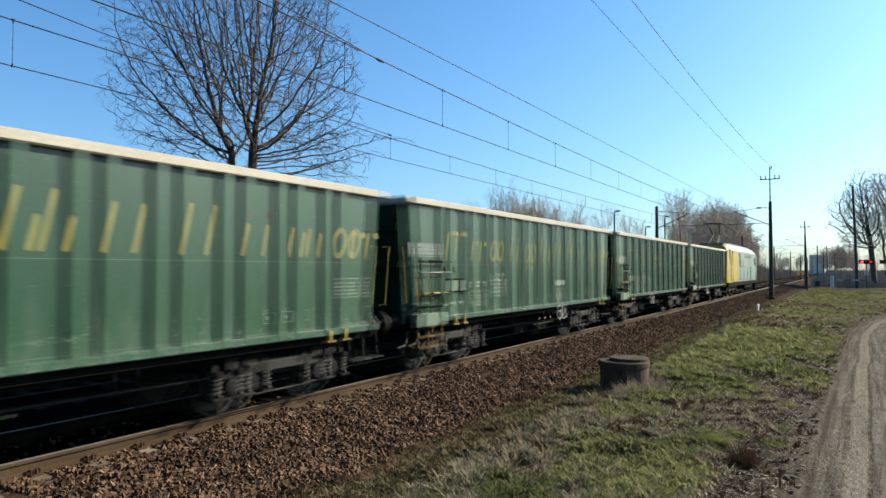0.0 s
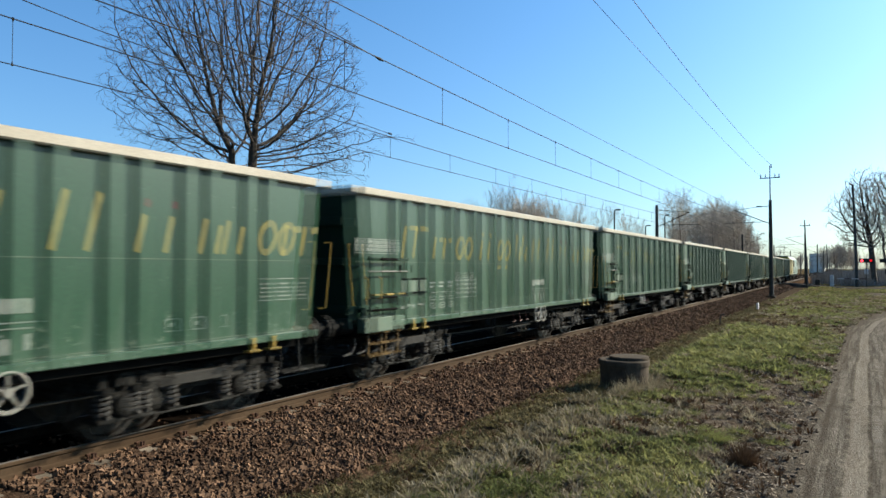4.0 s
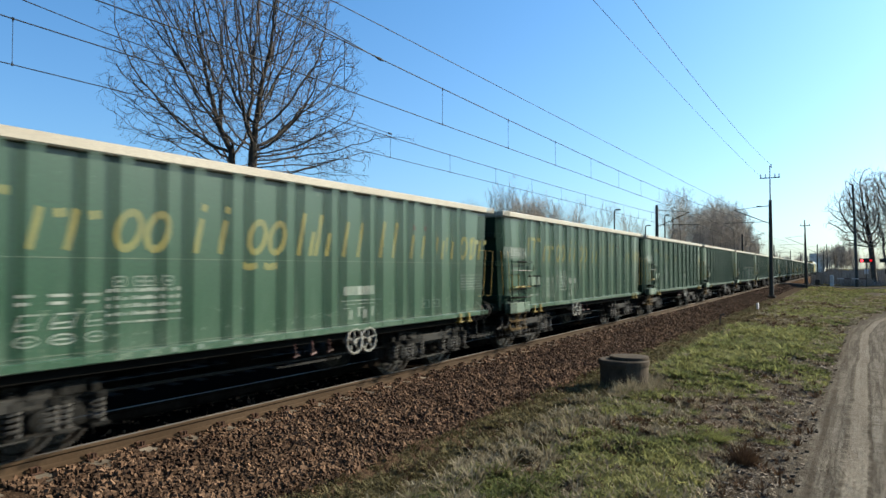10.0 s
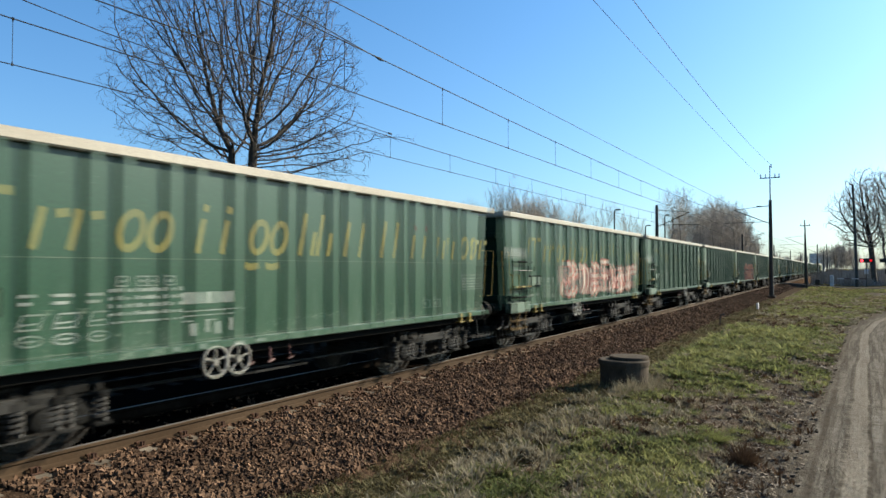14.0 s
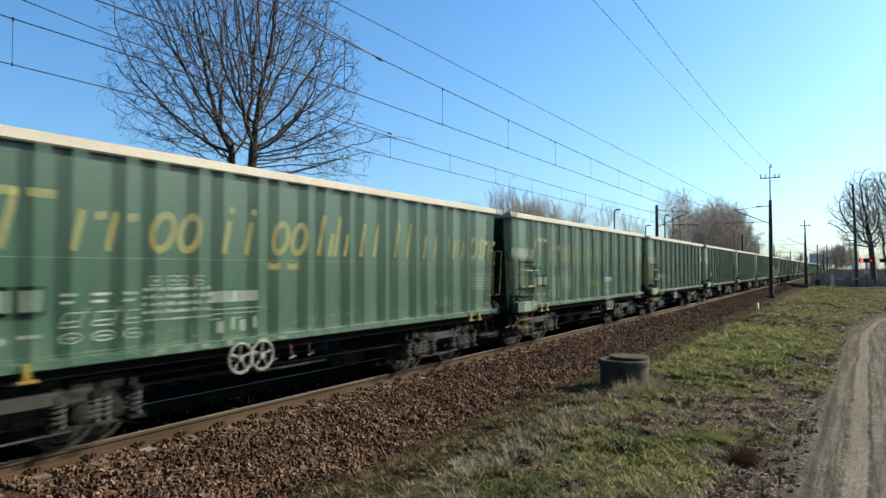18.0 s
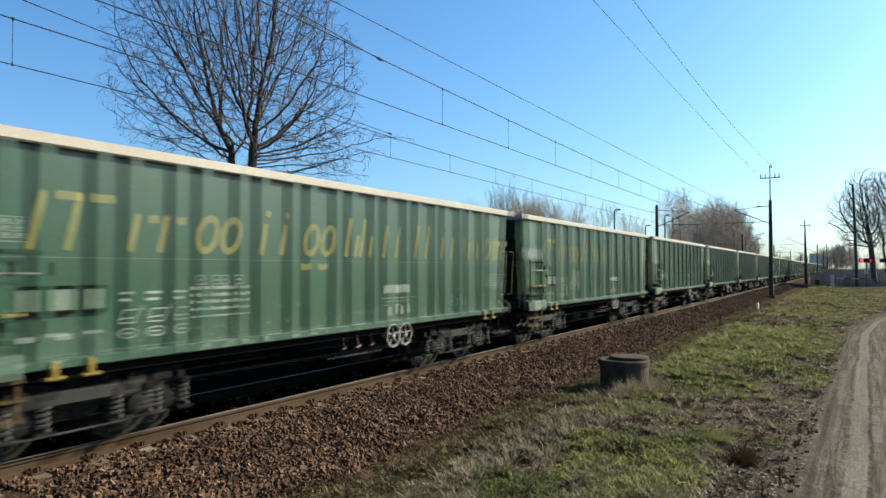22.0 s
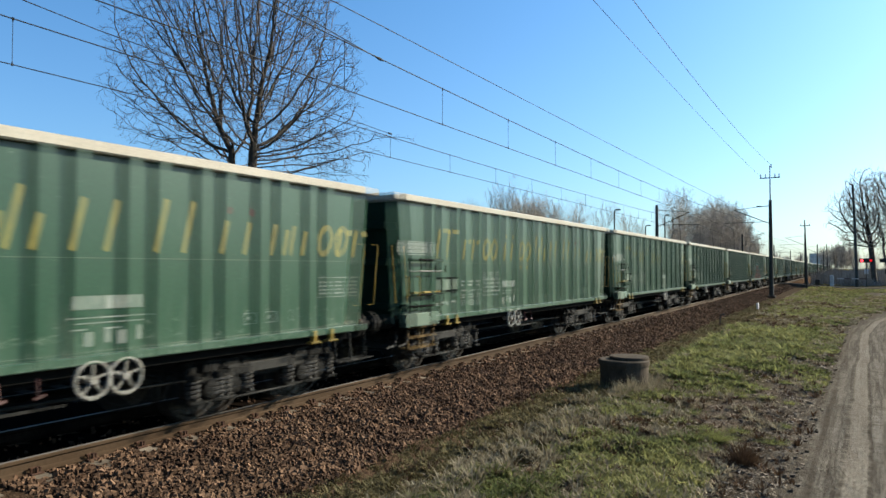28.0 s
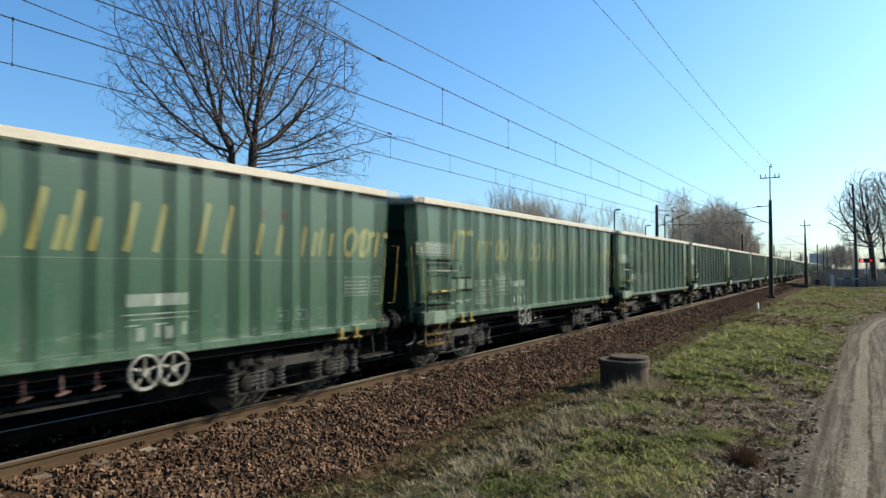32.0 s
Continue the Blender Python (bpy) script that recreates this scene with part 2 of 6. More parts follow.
def ground_mat():
    """Verge: dry soil, straw litter and green turf in patches, a sandy road with wheel marks beside it."""
    m = bpy.data.materials.new("verge_and_sandy_road")
    m.use_nodes = True
    n, l = m.node_tree.nodes, m.node_tree.links
    b = n["Principled BSDF"]
    b.inputs["Roughness"].default_value, b.inputs["Specular IOR Level"].default_value = 0.95, 0.0
    tc = n.new("ShaderNodeTexCoord")

    def nz(scale, detail=6, stretch=None):
        t = n.new("ShaderNodeTexNoise")
        t.inputs["Scale"].default_value, t.inputs["Detail"].default_value, t.inputs["Roughness"].default_value = scale, detail, 0.65
        src = tc.outputs["Object"]
        if stretch:
            mp = n.new("ShaderNodeMapping")
            mp.inputs["Scale"].default_value = stretch
            l.new(src, mp.inputs[0])
            src = mp.outputs[0]
        l.new(src, t.inputs["Vector"])
        return t.outputs["Fac"]

    def rng(v, a, b_, c=0.0, d=1.0):
        r = n.new("ShaderNodeMapRange")
        for i, x in enumerate((a, b_, c, d)):
            r.inputs[i + 1].default_value = x
        l.new(v, r.inputs[0])
        return r.outputs[0]

    def mixc(f, a, b_):
        x = n.new("ShaderNodeMix")
        x.data_type = "RGBA"
        for i, c in ((6, a), (7, b_)):
            if isinstance(c, tuple):
                x.inputs[i].default_value = (*c, 1)
            else:
                l.new(c, x.inputs[i])
        l.new(f, x.inputs[0])
        return x.outputs[2]

    def math_(op, a, b_):
        x = n.new("ShaderNodeMath")
        x.operation = op
        for i, v in enumerate((a, b_)):
            if isinstance(v, (int, float)):
                x.inputs[i].default_value = v
            else:
                l.new(v, x.inputs[i])
        return x.outputs[0]

    soil = mixc(rng(nz(3.0), 0.35, 0.65), (0.0632, 0.0498, 0.0371), (0.1462, 0.1185, 0.0901))
    soil = mixc(rng(nz(25), 0.55, 0.7), soil, (0.1659, 0.1359, 0.1043))
    turf = mixc(rng(nz(14), 0.35, 0.65), (0.03, 0.0332, 0.0111), (0.0751, 0.0727, 0.0269))
    turf = mixc(rng(nz(2.2), 0.4, 0.62), turf, (0.0727, 0.0632, 0.0292))
    sep = n.new("ShaderNodeSeparateXYZ")
    l.new(tc.outputs["Object"], sep.inputs[0])
    # the road's edge runs almost straight at first and bends away to the right further on
    bend = math_("ADD", math_("MULTIPLY", math_("POWER", math_("MAXIMUM", math_("SUBTRACT", sep.outputs["Y"], 30.0), 0.0), 2.0), 0.0043), math_("MULTIPLY", math_("MAXIMUM", math_("SUBTRACT", sep.outputs["Y"], 6.0), 0.0), 0.027))
    edge = math_("SUBTRACT", math_("SUBTRACT", sep.outputs["X"], 7.76), bend)
    lane = n.new("ShaderNodeCombineXYZ")
    l.new(edge, lane.inputs[0])
    l.new(math_("MULTIPLY", sep.outputs["Y"], 0.03), lane.inputs[1])
    st = n.new("ShaderNodeTexNoise")
    st.inputs["Scale"].default_value, st.inputs["Detail"].default_value, st.inputs["Roughness"].default_value = 8.0, 9, 0.75
    l.new(lane.outputs[0], st.inputs["Vector"])
    sand = mixc(rng(st.outputs["Fac"], 0.42, 0.58), (0.062, 0.055, 0.045), (0.142, 0.130, 0.109))
    sand = mixc(rng(nz(2.6, 8), 0.5, 0.68), sand, (0.075, 0.065, 0.051))
    # pale wheel tracks pressed into the sand, with tread marks across them
    wander = math_("ADD", edge, rng(nz(0.2), 0.3, 0.7, -0.06, 0.06))
    for mid, wide in ((0.78, 0.2), (2.1, 0.22)):
        trk = rng(math_("ABSOLUTE", math_("SUBTRACT", wander, mid), 0.0), wide * 0.75, wide, 0.75, 0.0)
        trk = math_("MULTIPLY", trk, rng(nz(16, 3, (0.4, 1.6, 1)), 0.35, 0.6, 0.35, 1.0))
        sand = mixc(trk, sand, (0.175, 0.156, 0.126))
    for mid, wide in ((0.12, 0.07), (0.3, 0.05), (0.62, 0.06), (0.95, 0.04), (1.6, 0.06), (2.3, 0.06)):
        rut = rng(math_("ABSOLUTE", math_("SUBTRACT", wander, mid), 0.0), wide * 0.4, wide, 0.75, 0.0)
        sand = mixc(math_("MULTIPLY", rut, rng(nz(4, 6), 0.35, 0.6, 0.2, 1.0)), sand, (0.034, 0.029, 0.023))
    # the outermost strip is less driven over: dark soil lies mixed into the sand
    fringe = math_("MULTIPLY", rng(math_("ADD", edge, rng(nz(1.3), 0.3, 0.7, -0.2, 0.2)), 0.1, 0.6, 1.0, 0.0), rng(nz(6, 7), 0.38, 0.6, 0.35, 0.95))
    sand = mixc(fringe, sand, (0.066, 0.056, 0.043))
    sand = mixc(rng(nz(35), 0.52, 0.75), sand, (0.0553, 0.0458, 0.0332))
    soil = mixc(rng(math_("ADD", edge, rng(nz(0.9), 0.3, 0.7, -0.7, 0.7)), -1.1, -0.4), soil, mixc(rng(nz(9), 0.4, 0.6), (0.0253, 0.019, 0.0134), (0.0672, 0.0521, 0.0379)))
    # bare soil spreads from the road's edge into the turf near by; further off the turf closes
    near_road = rng(edge, -3.6, -0.4, -0.10, 0.14)
    far_off = rng(sep.outputs["Y"], 12.0, 26.0, 0.02, -0.12)
    patch = math_("ADD", math_("ADD", nz(0.55, 8), near_road), far_off)
    base = mixc(rng(patch, 0.46, 0.60), turf, soil)
    worn = math_("MULTIPLY", rng(nz(0.16, 5, (1.6, 0.6, 1)), 0.47, 0.60), rng(sep.outputs["Y"], 24.0, 36.0))
    base = mixc(worn, base, mixc(rng(nz(1.1), 0.4, 0.6), (0.05, 0.038, 0.022), (0.12, 0.096, 0.06)))
    toe = math_("ADD", sep.outputs["X"], rng(nz(0.8), 0.3, 0.7, -0.4, 0.4))
    base = mixc(rng(toe, 3.8, 4.5), mixc(rng(nz(12), 0.4, 0.6), (0.0458, 0.0348, 0.0198), (0.0909, 0.0711, 0.0419)), base)
    wob = math_("ADD", rng(nz(1.6), 0.3, 0.7, -0.16, 0.16), rng(nz(9, 5), 0.3, 0.7, -0.2, 0.2))
    road = rng(math_("ADD", edge, math_("MULTIPLY", wob, 1.5)), -0.75, 0.0)
    right = rng(math_("ADD", edge, wob), 3.6, 4.3, 1.0, 0.0)
    road = math_("MULTIPLY", road, right)
    # a worn sandy turning place by the crossing
    px, py = math_("DIVIDE", math_("SUBTRACT", sep.outputs["X"], 15.0), 5.0), math_("DIVIDE", math_("SUBTRACT", sep.outputs["Y"], 84.0), 8.0)
    spot = math_("ADD", math_("ADD", math_("MULTIPLY", px, px), math_("MULTIPLY", py, py)), wob)
    road = math_("MAXIMUM", road, rng(spot, 0.8, 1.1, 1.0, 0.0))
    col = mixc(road, base, sand)
    l.new(col, b.inputs["Base Color"])
    bp = n.new("ShaderNodeBump")
    bp.inputs["Strength"].default_value, bp.inputs["Distance"].default_value = 0.9, 0.05
    l.new(nz(22, 9), bp.inputs["Height"])
    lumps = n.new("ShaderNodeBump")  # hummocks and clods off the road
    lumps.inputs["Distance"].default_value = 0.16
    l.new(math_("SUBTRACT", 1.0, math_("MULTIPLY", road, 0.8)), lumps.inputs["Strength"])
    l.new(nz(5.5, 5), lumps.inputs["Height"])
    l.new(bp.outputs[0], lumps.inputs["Normal"])
    l.new(lumps.outputs[0], b.inputs["Normal"])
    return m


GROUND = ground_mat()


# ---- builders ----
def bm_box(bm, x0, x1, y0, y1, z0, z1, bevel=0.0):
    vs = [bm.verts.new((x, y, z)) for x in (x0, x1) for y in (y0, y1) for z in (z0, z1)]
    fs = [bm.faces.new([vs[i] for i in f]) for f in ((0, 1, 3, 2), (4, 6, 7, 5), (0, 4, 5, 1), (2, 3, 7, 6), (0, 2, 6, 4), (1, 5, 7, 3))]
    if bevel:
        bmesh.ops.bevel(bm, geom=list({e for f in fs for e in f.edges}), offset=bevel, segments=1, affect="EDGES")
    return bm


def box(x0, x1, y0, y1, z0, z1, bevel=0.0):
    return bm_box(bmesh.new(), x0, x1, y0, y1, z0, z1, bevel)


def bm_tube(bm, pts, radii, sides=8, caps=True):
    """A tube along the points; radii is one number or one for each point."""
    pts = [Vector(p) for p in pts]
    if isinstance(radii, (int, float)):
        radii = [radii] * len(pts)
    rings, up = [], None
    for i, p in enumerate(pts):
        d = (pts[min(i + 1, len(pts) - 1)] - pts[max(i - 1, 0)]).normalized()
        if up is None:
            up = d.orthogonal().normalized()
        up = (up - d * up.dot(d)).normalized() if (up - d * up.dot(d)).length > 1e-6 else d.orthogonal().normalized()
        s = d.cross(up)
        rings.append([bm.verts.new(p + (up * math.cos(a) + s * math.sin(a)) * radii[i]) for a in [2 * math.pi * k / sides for k in range(sides)]])
    for a, b in zip(rings, rings[1:]):
        for k in range(sides):
            bm.faces.new((a[k], a[(k + 1) % sides], b[(k + 1) % sides], b[k]))
    if caps and sides > 2:
        bm.faces.new(rings[0][::-1])
        bm.faces.new(rings[-1])
    return bm


def tube(pts, radii, sides=8):
    return bm_tube(bmesh.new(), pts, radii, sides)


def prism(profile, axis, a, b):
    """A closed profile (pairs) drawn out along an axis from a to b; for 'y' pairs are (x, z), for 'x' (y, z), for 'z' (x, y)."""
    bm = bmesh.new()
    put = {"y": lambda p, s: (p[0], s, p[1]), "x": lambda p, s: (s, p[0], p[1]), "z": lambda p, s: (p[0], p[1], s)}[axis]
    r0, r1 = [bm.verts.new(put(p, a)) for p in profile], [bm.verts.new(put(p, b)) for p in profile]
    k = len(profile)
    for i in range(k):
        bm.faces.new((r0[i], r0[(i + 1) % k], r1[(i + 1) % k], r1[i]))
    bm.faces.new(r0[::-1])
    bm.faces.new(r1)
    bmesh.ops.recalc_face_normals(bm, faces=bm.faces)
    return bm


def mesh_of(name, bm, material, smooth=False):
    bmesh.ops.recalc_face_normals(bm, faces=bm.faces)
    me = bpy.data.meshes.new(name)
    bm.to_mesh(me)
    bm.free()
    for m in material if isinstance(material, tuple) else (material,):
        me.materials.append(m)
    if smooth:
        me.shade_smooth()
    return me


def part(name, bm, material, parent, label="", at=None, smooth=False):
    """One mesh object under a thing or under a part; bm may be a mesh that is shared."""
    ob = new(name, bm if isinstance(bm, bpy.types.Mesh) else mesh_of(name, bm, material, smooth))
    ob.parent = parent
    if at is not None:
        ob.matrix_basis = at if isinstance(at, Matrix) else Matrix.Translation(at)
    if label:
        ob["label"] = label
    return ob


def thing(name, label, category, group="", kind="", at=None):
    ob = new(name)
    ob.empty_display_size = 0.2
    if at is not None:
        ob.matrix_basis = at if isinstance(at, Matrix) else Matrix.Translation(at)
    return tagged(ob, label, category, group, kind)


def single(name, bm, material, label, category, group="", kind="", at=None, smooth=False):
    ob = new(name, bm if isinstance(bm, bpy.types.Mesh) else mesh_of(name, bm, material, smooth))
    if at is not None:
        ob.matrix_basis = at if isinstance(at, Matrix) else Matrix.Translation(at)
    return tagged(ob, label, category, group, kind)


def pydata(name, verts, faces, material):
    me = bpy.data.meshes.new(name)
    me.from_pydata(verts, [], faces)
    me.materials.append(material)
    me.update()
    return me


# ---- ground, track bed, rails ----
GZ = -0.6
TRACKS = (0.0, -4.0)
SPACING = 0.655
SL0 = 4.375  # a sleeper's middle
rng = np.random.default_rng(5)


def axis_steps(a, b, near, fine, grow):
    """Coordinates from a to b, fine round 'near' and ever wider away from it."""
    up, v, s = [near], near, fine
    while v < b:
        v += s
        s *= grow
        up.append(min(v, b))
    down, v, s = [], near, fine
    while v > a:
        v -= s
        s *= grow
        down.append(max(v, a))
    return down[::-1] + up


def road_edge(y):
    return 7.76 + 0.027 * max(0.0, y - 6.0) + 0.0043 * max(0.0, y - 30.0) ** 2


def ground_height(x, y):
    h = GZ
    if abs(x) < 60 and -10 < y < 150:
        h += 0.06 * noise.noise((x * 0.5, y * 0.5, 0)) + 0.04 * noise.noise((x * 1.7, y * 1.7, 3))
        if y > 14:  # the green verge stands a little higher than the brown strip along the bank
            h += 0.2 * min(1.0, (y - 14) / 6) * min(1.0, max(0.0, (x - 4.15 - 0.25 * noise.noise((3, y * 0.4, 0))) / 0.4)) * (1 - min(1.0, max(0.0, (x - 7.0) / 1.2)))
        if 3.2 < x < 8.6:
            h += 0.12 * max(0.0, noise.noise((x * 1.6, y * 1.6, 7))) + 0.03 * noise.noise((x * 5.5, y * 5.5, 9))
        e = x - road_edge(y)
        if e > 0:  # the sandy road lies a little lower, with wheel ruts
            h -= 0.05 * min(1.0, e / 0.9) + 0.035 * max(0.0, math.sin(e * 5.2 + 0.6 * noise.noise((0, y * 0.3, 1)))) ** 3
    if -7.5 < x < 3.3:
        h -= 0.15  # under the track bed
    return h


def build_ground():
    xs = axis_steps(-2500, 2500, 6.0, 0.16, 1.055)
    ys = axis_steps(-2500, 4500, 8.0, 0.16, 1.045)
    verts = [(x, y, ground_height(x, y)) for y in ys for x in xs]
    w = len(xs)
    faces = [(j * w + i, j * w + i + 1, (j + 1) * w + i + 1, (j + 1) * w + i) for j in range(len(ys) - 1) for i in range(w - 1)]
    me = pydata("ground", verts, faces, GROUND)
    me.shade_smooth()
    return tagged(new("ground", me), "patchy green and straw verge beside a sandy track", "ground", kind="structure")


build_ground()


def bed_height(x):
    """The ballast bed's cross-section under both tracks."""
    if x > 1.75:
        return max(GZ - 0.12, -0.2 - (x - 1.75) * 0.31)
    if x < -5.8:
        return max(GZ - 0.12, -0.2 - (-5.8 - x) * 0.4)
    return -0.2


def build_bed():
    xs = list(np.arange(-7.2, 3.55, 0.15))
    ys = axis_steps(-700, 1600, 8.0, 0.2, 1.05)
    verts = []
    for y in ys:
        for x in xs:
            z = bed_height(x)
            if abs(y) < 90:
                z += 0.025 * noise.noise((x * 4, y * 4, 1)) + (0.06 * noise.noise((x * 0.8, y * 0.8, 4)) if x > 2.4 else 0)
            verts.append((x, y, z))
    w = len(xs)
    faces = [(j * w + i, j * w + i + 1, (j + 1) * w + i + 1, (j + 1) * w + i) for j in range(len(ys) - 1) for i in range(w - 1)]
    return tagged(new("track_bed", pydata("track_bed", verts, faces, BALLAST)), "brown crushed stone track bed under two tracks", "track bed", kind="structure")


build_bed()

CUBE_F = ((0, 1, 3, 2), (4, 6, 7, 5), (0, 4, 5, 1), (2, 3, 7, 6), (0, 2, 6, 4), (1, 5, 7, 3))


def build_stones():
    """Loose crushed stones on the shoulder and between the sleepers, angular and uneven."""
    verts, faces = [], []
    corner = np.array([(x, y, z) for x in (-1, 1) for y in (-1, 1) for z in (-1, 1)], float)
    for x0, x1, y0, y1, per, size in ((0.8, 3.45, 4.0, 14, 760, 0.0280), (0.8, 3.45, 14, 26, 480, 0.0295), (0.8, 3.3, 26, 66, 130, 0.036), (0.8, 3.2, 66, 112, 60, 0.05), (-1.2, 0.7, 2, 12, 30, 0.026)):
        for _ in range(int((x1 - x0) * (y1 - y0) * per)):
            x, y = rng.uniform(x0, x1), rng.uniform(y0, y1)
            if x > 2.98 + 0.25 * noise.noise((0, y * 0.5, 2)) and rng.random() < (x - 2.0) * 0.9:
                continue
            s = size * rng.uniform(0.6, 1.35)
            if x < 1.14 + 0.12 * noise.noise((0, y * 0.9, 7)) and y < 60 and abs((y - SL0 + SPACING / 2) % SPACING - SPACING / 2) < 0.11 and rng.random() < 0.86:
                continue
            z = bed_height(x) + (0.025 * noise.noise((x * 4, y * 4, 1)) + (0.06 * noise.noise((x * 0.8, y * 0.8, 4)) if x > 2.4 else 0)) + s * rng.uniform(-0.2, 0.6)
            q = Euler(rng.uniform(0, 6.28, 3)).to_matrix()
            p = corner * rng.uniform(0.55, 1.1, (8, 1)) * np.array((1.3, 0.78, 0.5)) * s
            p = p @ np.array(q).T + np.array((x, y, z))
            k = len(verts)
            verts.extend(map(tuple, p))
            faces.extend([tuple(k + i for i in f) for f in CUBE_F])
    return tagged(new("ballast_stones", pydata("ballast_stones", verts, faces, STONE)), "loose rust-brown crushed stones beside the rail", "ballast", kind="stuff")


build_stones()

RAIL_SIDE = [(-0.075, -0.172), (0.075, -0.172), (0.075, -0.160), (0.02, -0.142), (0.009, -0.13), (0.009, -0.055), (0.034, -0.038), (0.036, -0.012), (0.028, -0.002),
             (-0.028, -0.002), (-0.036, -0.012), (-0.034, -0.038), (-0.009, -0.055), (-0.009, -0.13), (-0.02, -0.142), (-0.075, -0.160)]


def build_track(cx, label, head):
    t = thing("railway_track", label, "track", "railway tracks", "structure", at=(cx, 0, 0))
    for sx in (0.753, -0.753):
        rail = part("rail", prism(RAIL_SIDE, "y", -700, 1600), RAIL_RUST if sx > 0 and cx == 0 else RAIL_SHADE, t, "rust-brown steel rail" if sx > 0 and cx == 0 else "steel rail with shade painted in", at=(sx, 0, 0))
        part("rail_head", prism([(-0.03, -0.0015), (0.03, -0.0015), (0.024, 0.0015), (-0.024, 0.0015)], "y", -700, 1600), head, rail, "polished running surface" if head is RAIL_TOP else "")
    return t


track_near = build_track(0.0, "near track with rusty rails on concrete sleepers", RAIL_TOP)
track_far = build_track(-4.0, "second track with rusty rails on concrete sleepers", RAIL_RUST)


# concrete darkened to stand for the shade over the far track
SHADE_CONC = mat("shaded_concrete", (0.017, 0.014, 0.011), (0.031, 0.025, 0.02), 0.95, 4, 60, 0.3, spec=0.0)


def train_shade(m, x0, x1):
    """Under-train shade, oil and brake dust painted between the rails, x0 to x1."""
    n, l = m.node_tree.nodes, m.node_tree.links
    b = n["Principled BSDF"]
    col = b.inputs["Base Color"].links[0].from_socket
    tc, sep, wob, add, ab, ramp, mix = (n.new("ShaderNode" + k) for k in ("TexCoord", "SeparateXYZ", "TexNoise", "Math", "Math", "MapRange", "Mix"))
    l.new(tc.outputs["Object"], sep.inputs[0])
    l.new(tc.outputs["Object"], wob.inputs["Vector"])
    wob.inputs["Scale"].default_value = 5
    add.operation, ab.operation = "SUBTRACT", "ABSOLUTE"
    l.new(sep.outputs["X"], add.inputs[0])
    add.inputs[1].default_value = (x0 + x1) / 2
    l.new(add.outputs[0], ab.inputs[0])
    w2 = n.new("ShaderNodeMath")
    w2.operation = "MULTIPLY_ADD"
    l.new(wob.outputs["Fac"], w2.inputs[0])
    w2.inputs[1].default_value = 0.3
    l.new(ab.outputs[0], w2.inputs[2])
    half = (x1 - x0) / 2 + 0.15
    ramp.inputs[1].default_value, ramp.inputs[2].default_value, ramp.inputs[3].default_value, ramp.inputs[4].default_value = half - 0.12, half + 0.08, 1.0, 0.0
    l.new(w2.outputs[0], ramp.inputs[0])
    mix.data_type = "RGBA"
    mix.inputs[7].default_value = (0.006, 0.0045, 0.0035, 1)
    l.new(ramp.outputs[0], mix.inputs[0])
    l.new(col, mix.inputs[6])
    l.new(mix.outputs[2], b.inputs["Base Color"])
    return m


# bed and sleepers take the train's shade into their colour
train_shade(BALLAST, -5.6, 0.72)
SLEEPER_MAT = train_shade(mat("weathered_concrete_sleeper", (0.145, 0.122, 0.096), (0.07, 0.058, 0.045), 0.9, 4, 60, 0.3, rand=0.25, spec=0.0), -0.72, 0.72)


def sleeper_bm():
    prof = [(-0.14, -0.36), (0.14, -0.36), (0.105, -0.178), (-0.105, -0.178)]
    return prism(prof, "x", -1.27, 1.27)


SLEEPER = mesh_of("sleeper", sleeper_bm(), SLEEPER_MAT)


def clip_bm():
    bm = bmesh.new()
    bm_box(bm, 0.825, 0.90, -0.075, 0.075, -0.178, -0.155, 0.006)
    bm_tube(bm, [(0.845, -0.05, -0.165), (0.855, -0.05, -0.115), (0.80, -0.045, -0.118), (0.80, 0.045, -0.118), (0.855, 0.05, -0.115), (0.845, 0.05, -0.165)], 0.013, 6)
    bm_tube(bm, [(0.87, 0, -0.17), (0.87, 0, -0.095)], 0.018, 6)
    return bm


SLEEPER_DARK = mesh_of("sleeper", sleeper_bm(), SHADE_CONC)
CLIP_ME = mesh_of("rail_clip", clip_bm(), CLIP)
for k in range(-12, 108):
    part("sleeper", SLEEPER, None, track_near, at=(0, SL0 + k * SPACING, 0))
for k in range(-4, 44):
    part("rail_clip", CLIP_ME, None, track_near, at=(0, SL0 + k * SPACING, 0))
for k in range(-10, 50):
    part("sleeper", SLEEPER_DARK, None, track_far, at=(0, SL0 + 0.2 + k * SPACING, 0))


def sleeper_rest(parent, k0, k1):
    verts, faces = [], []
    for k in range(k0, k1):
        y = SL0 + k * SPACING
        b = len(verts)
        verts += [(x, y + s, z) for x in (-1.27, 1.27) for s, z in ((-0.14, -0.36), (0.14, -0.36), (0.105, -0.178), (-0.105, -0.178))]
        faces += [(b, b + 1, b + 2, b + 3), (b + 7, b + 6, b + 5, b + 4)] + [(b + i, b + 4 + i, b + 4 + (i + 1) % 4, b + (i + 1) % 4) for i in range(4)]
    tagged(part("sleepers", pydata("sleepers", verts, faces, SLEEPER_MAT), None, parent), kind="stuff")


sleeper_rest(track_near, 108, 700)
sleeper_rest(track_far, 50, 700)


# ---- masts and overhead wires ----
def insulator(bm, p, d, n=3, r=0.06):
    p, d = Vector(p), Vector(d)
    for i in range(n):
        a = p + d * (i / n)
        bm_tube(bm, [a, a + d * (0.3 / n), a + d * (0.7 / n)], [r * 0.5, r, r * 0.45], 8)
    return bm


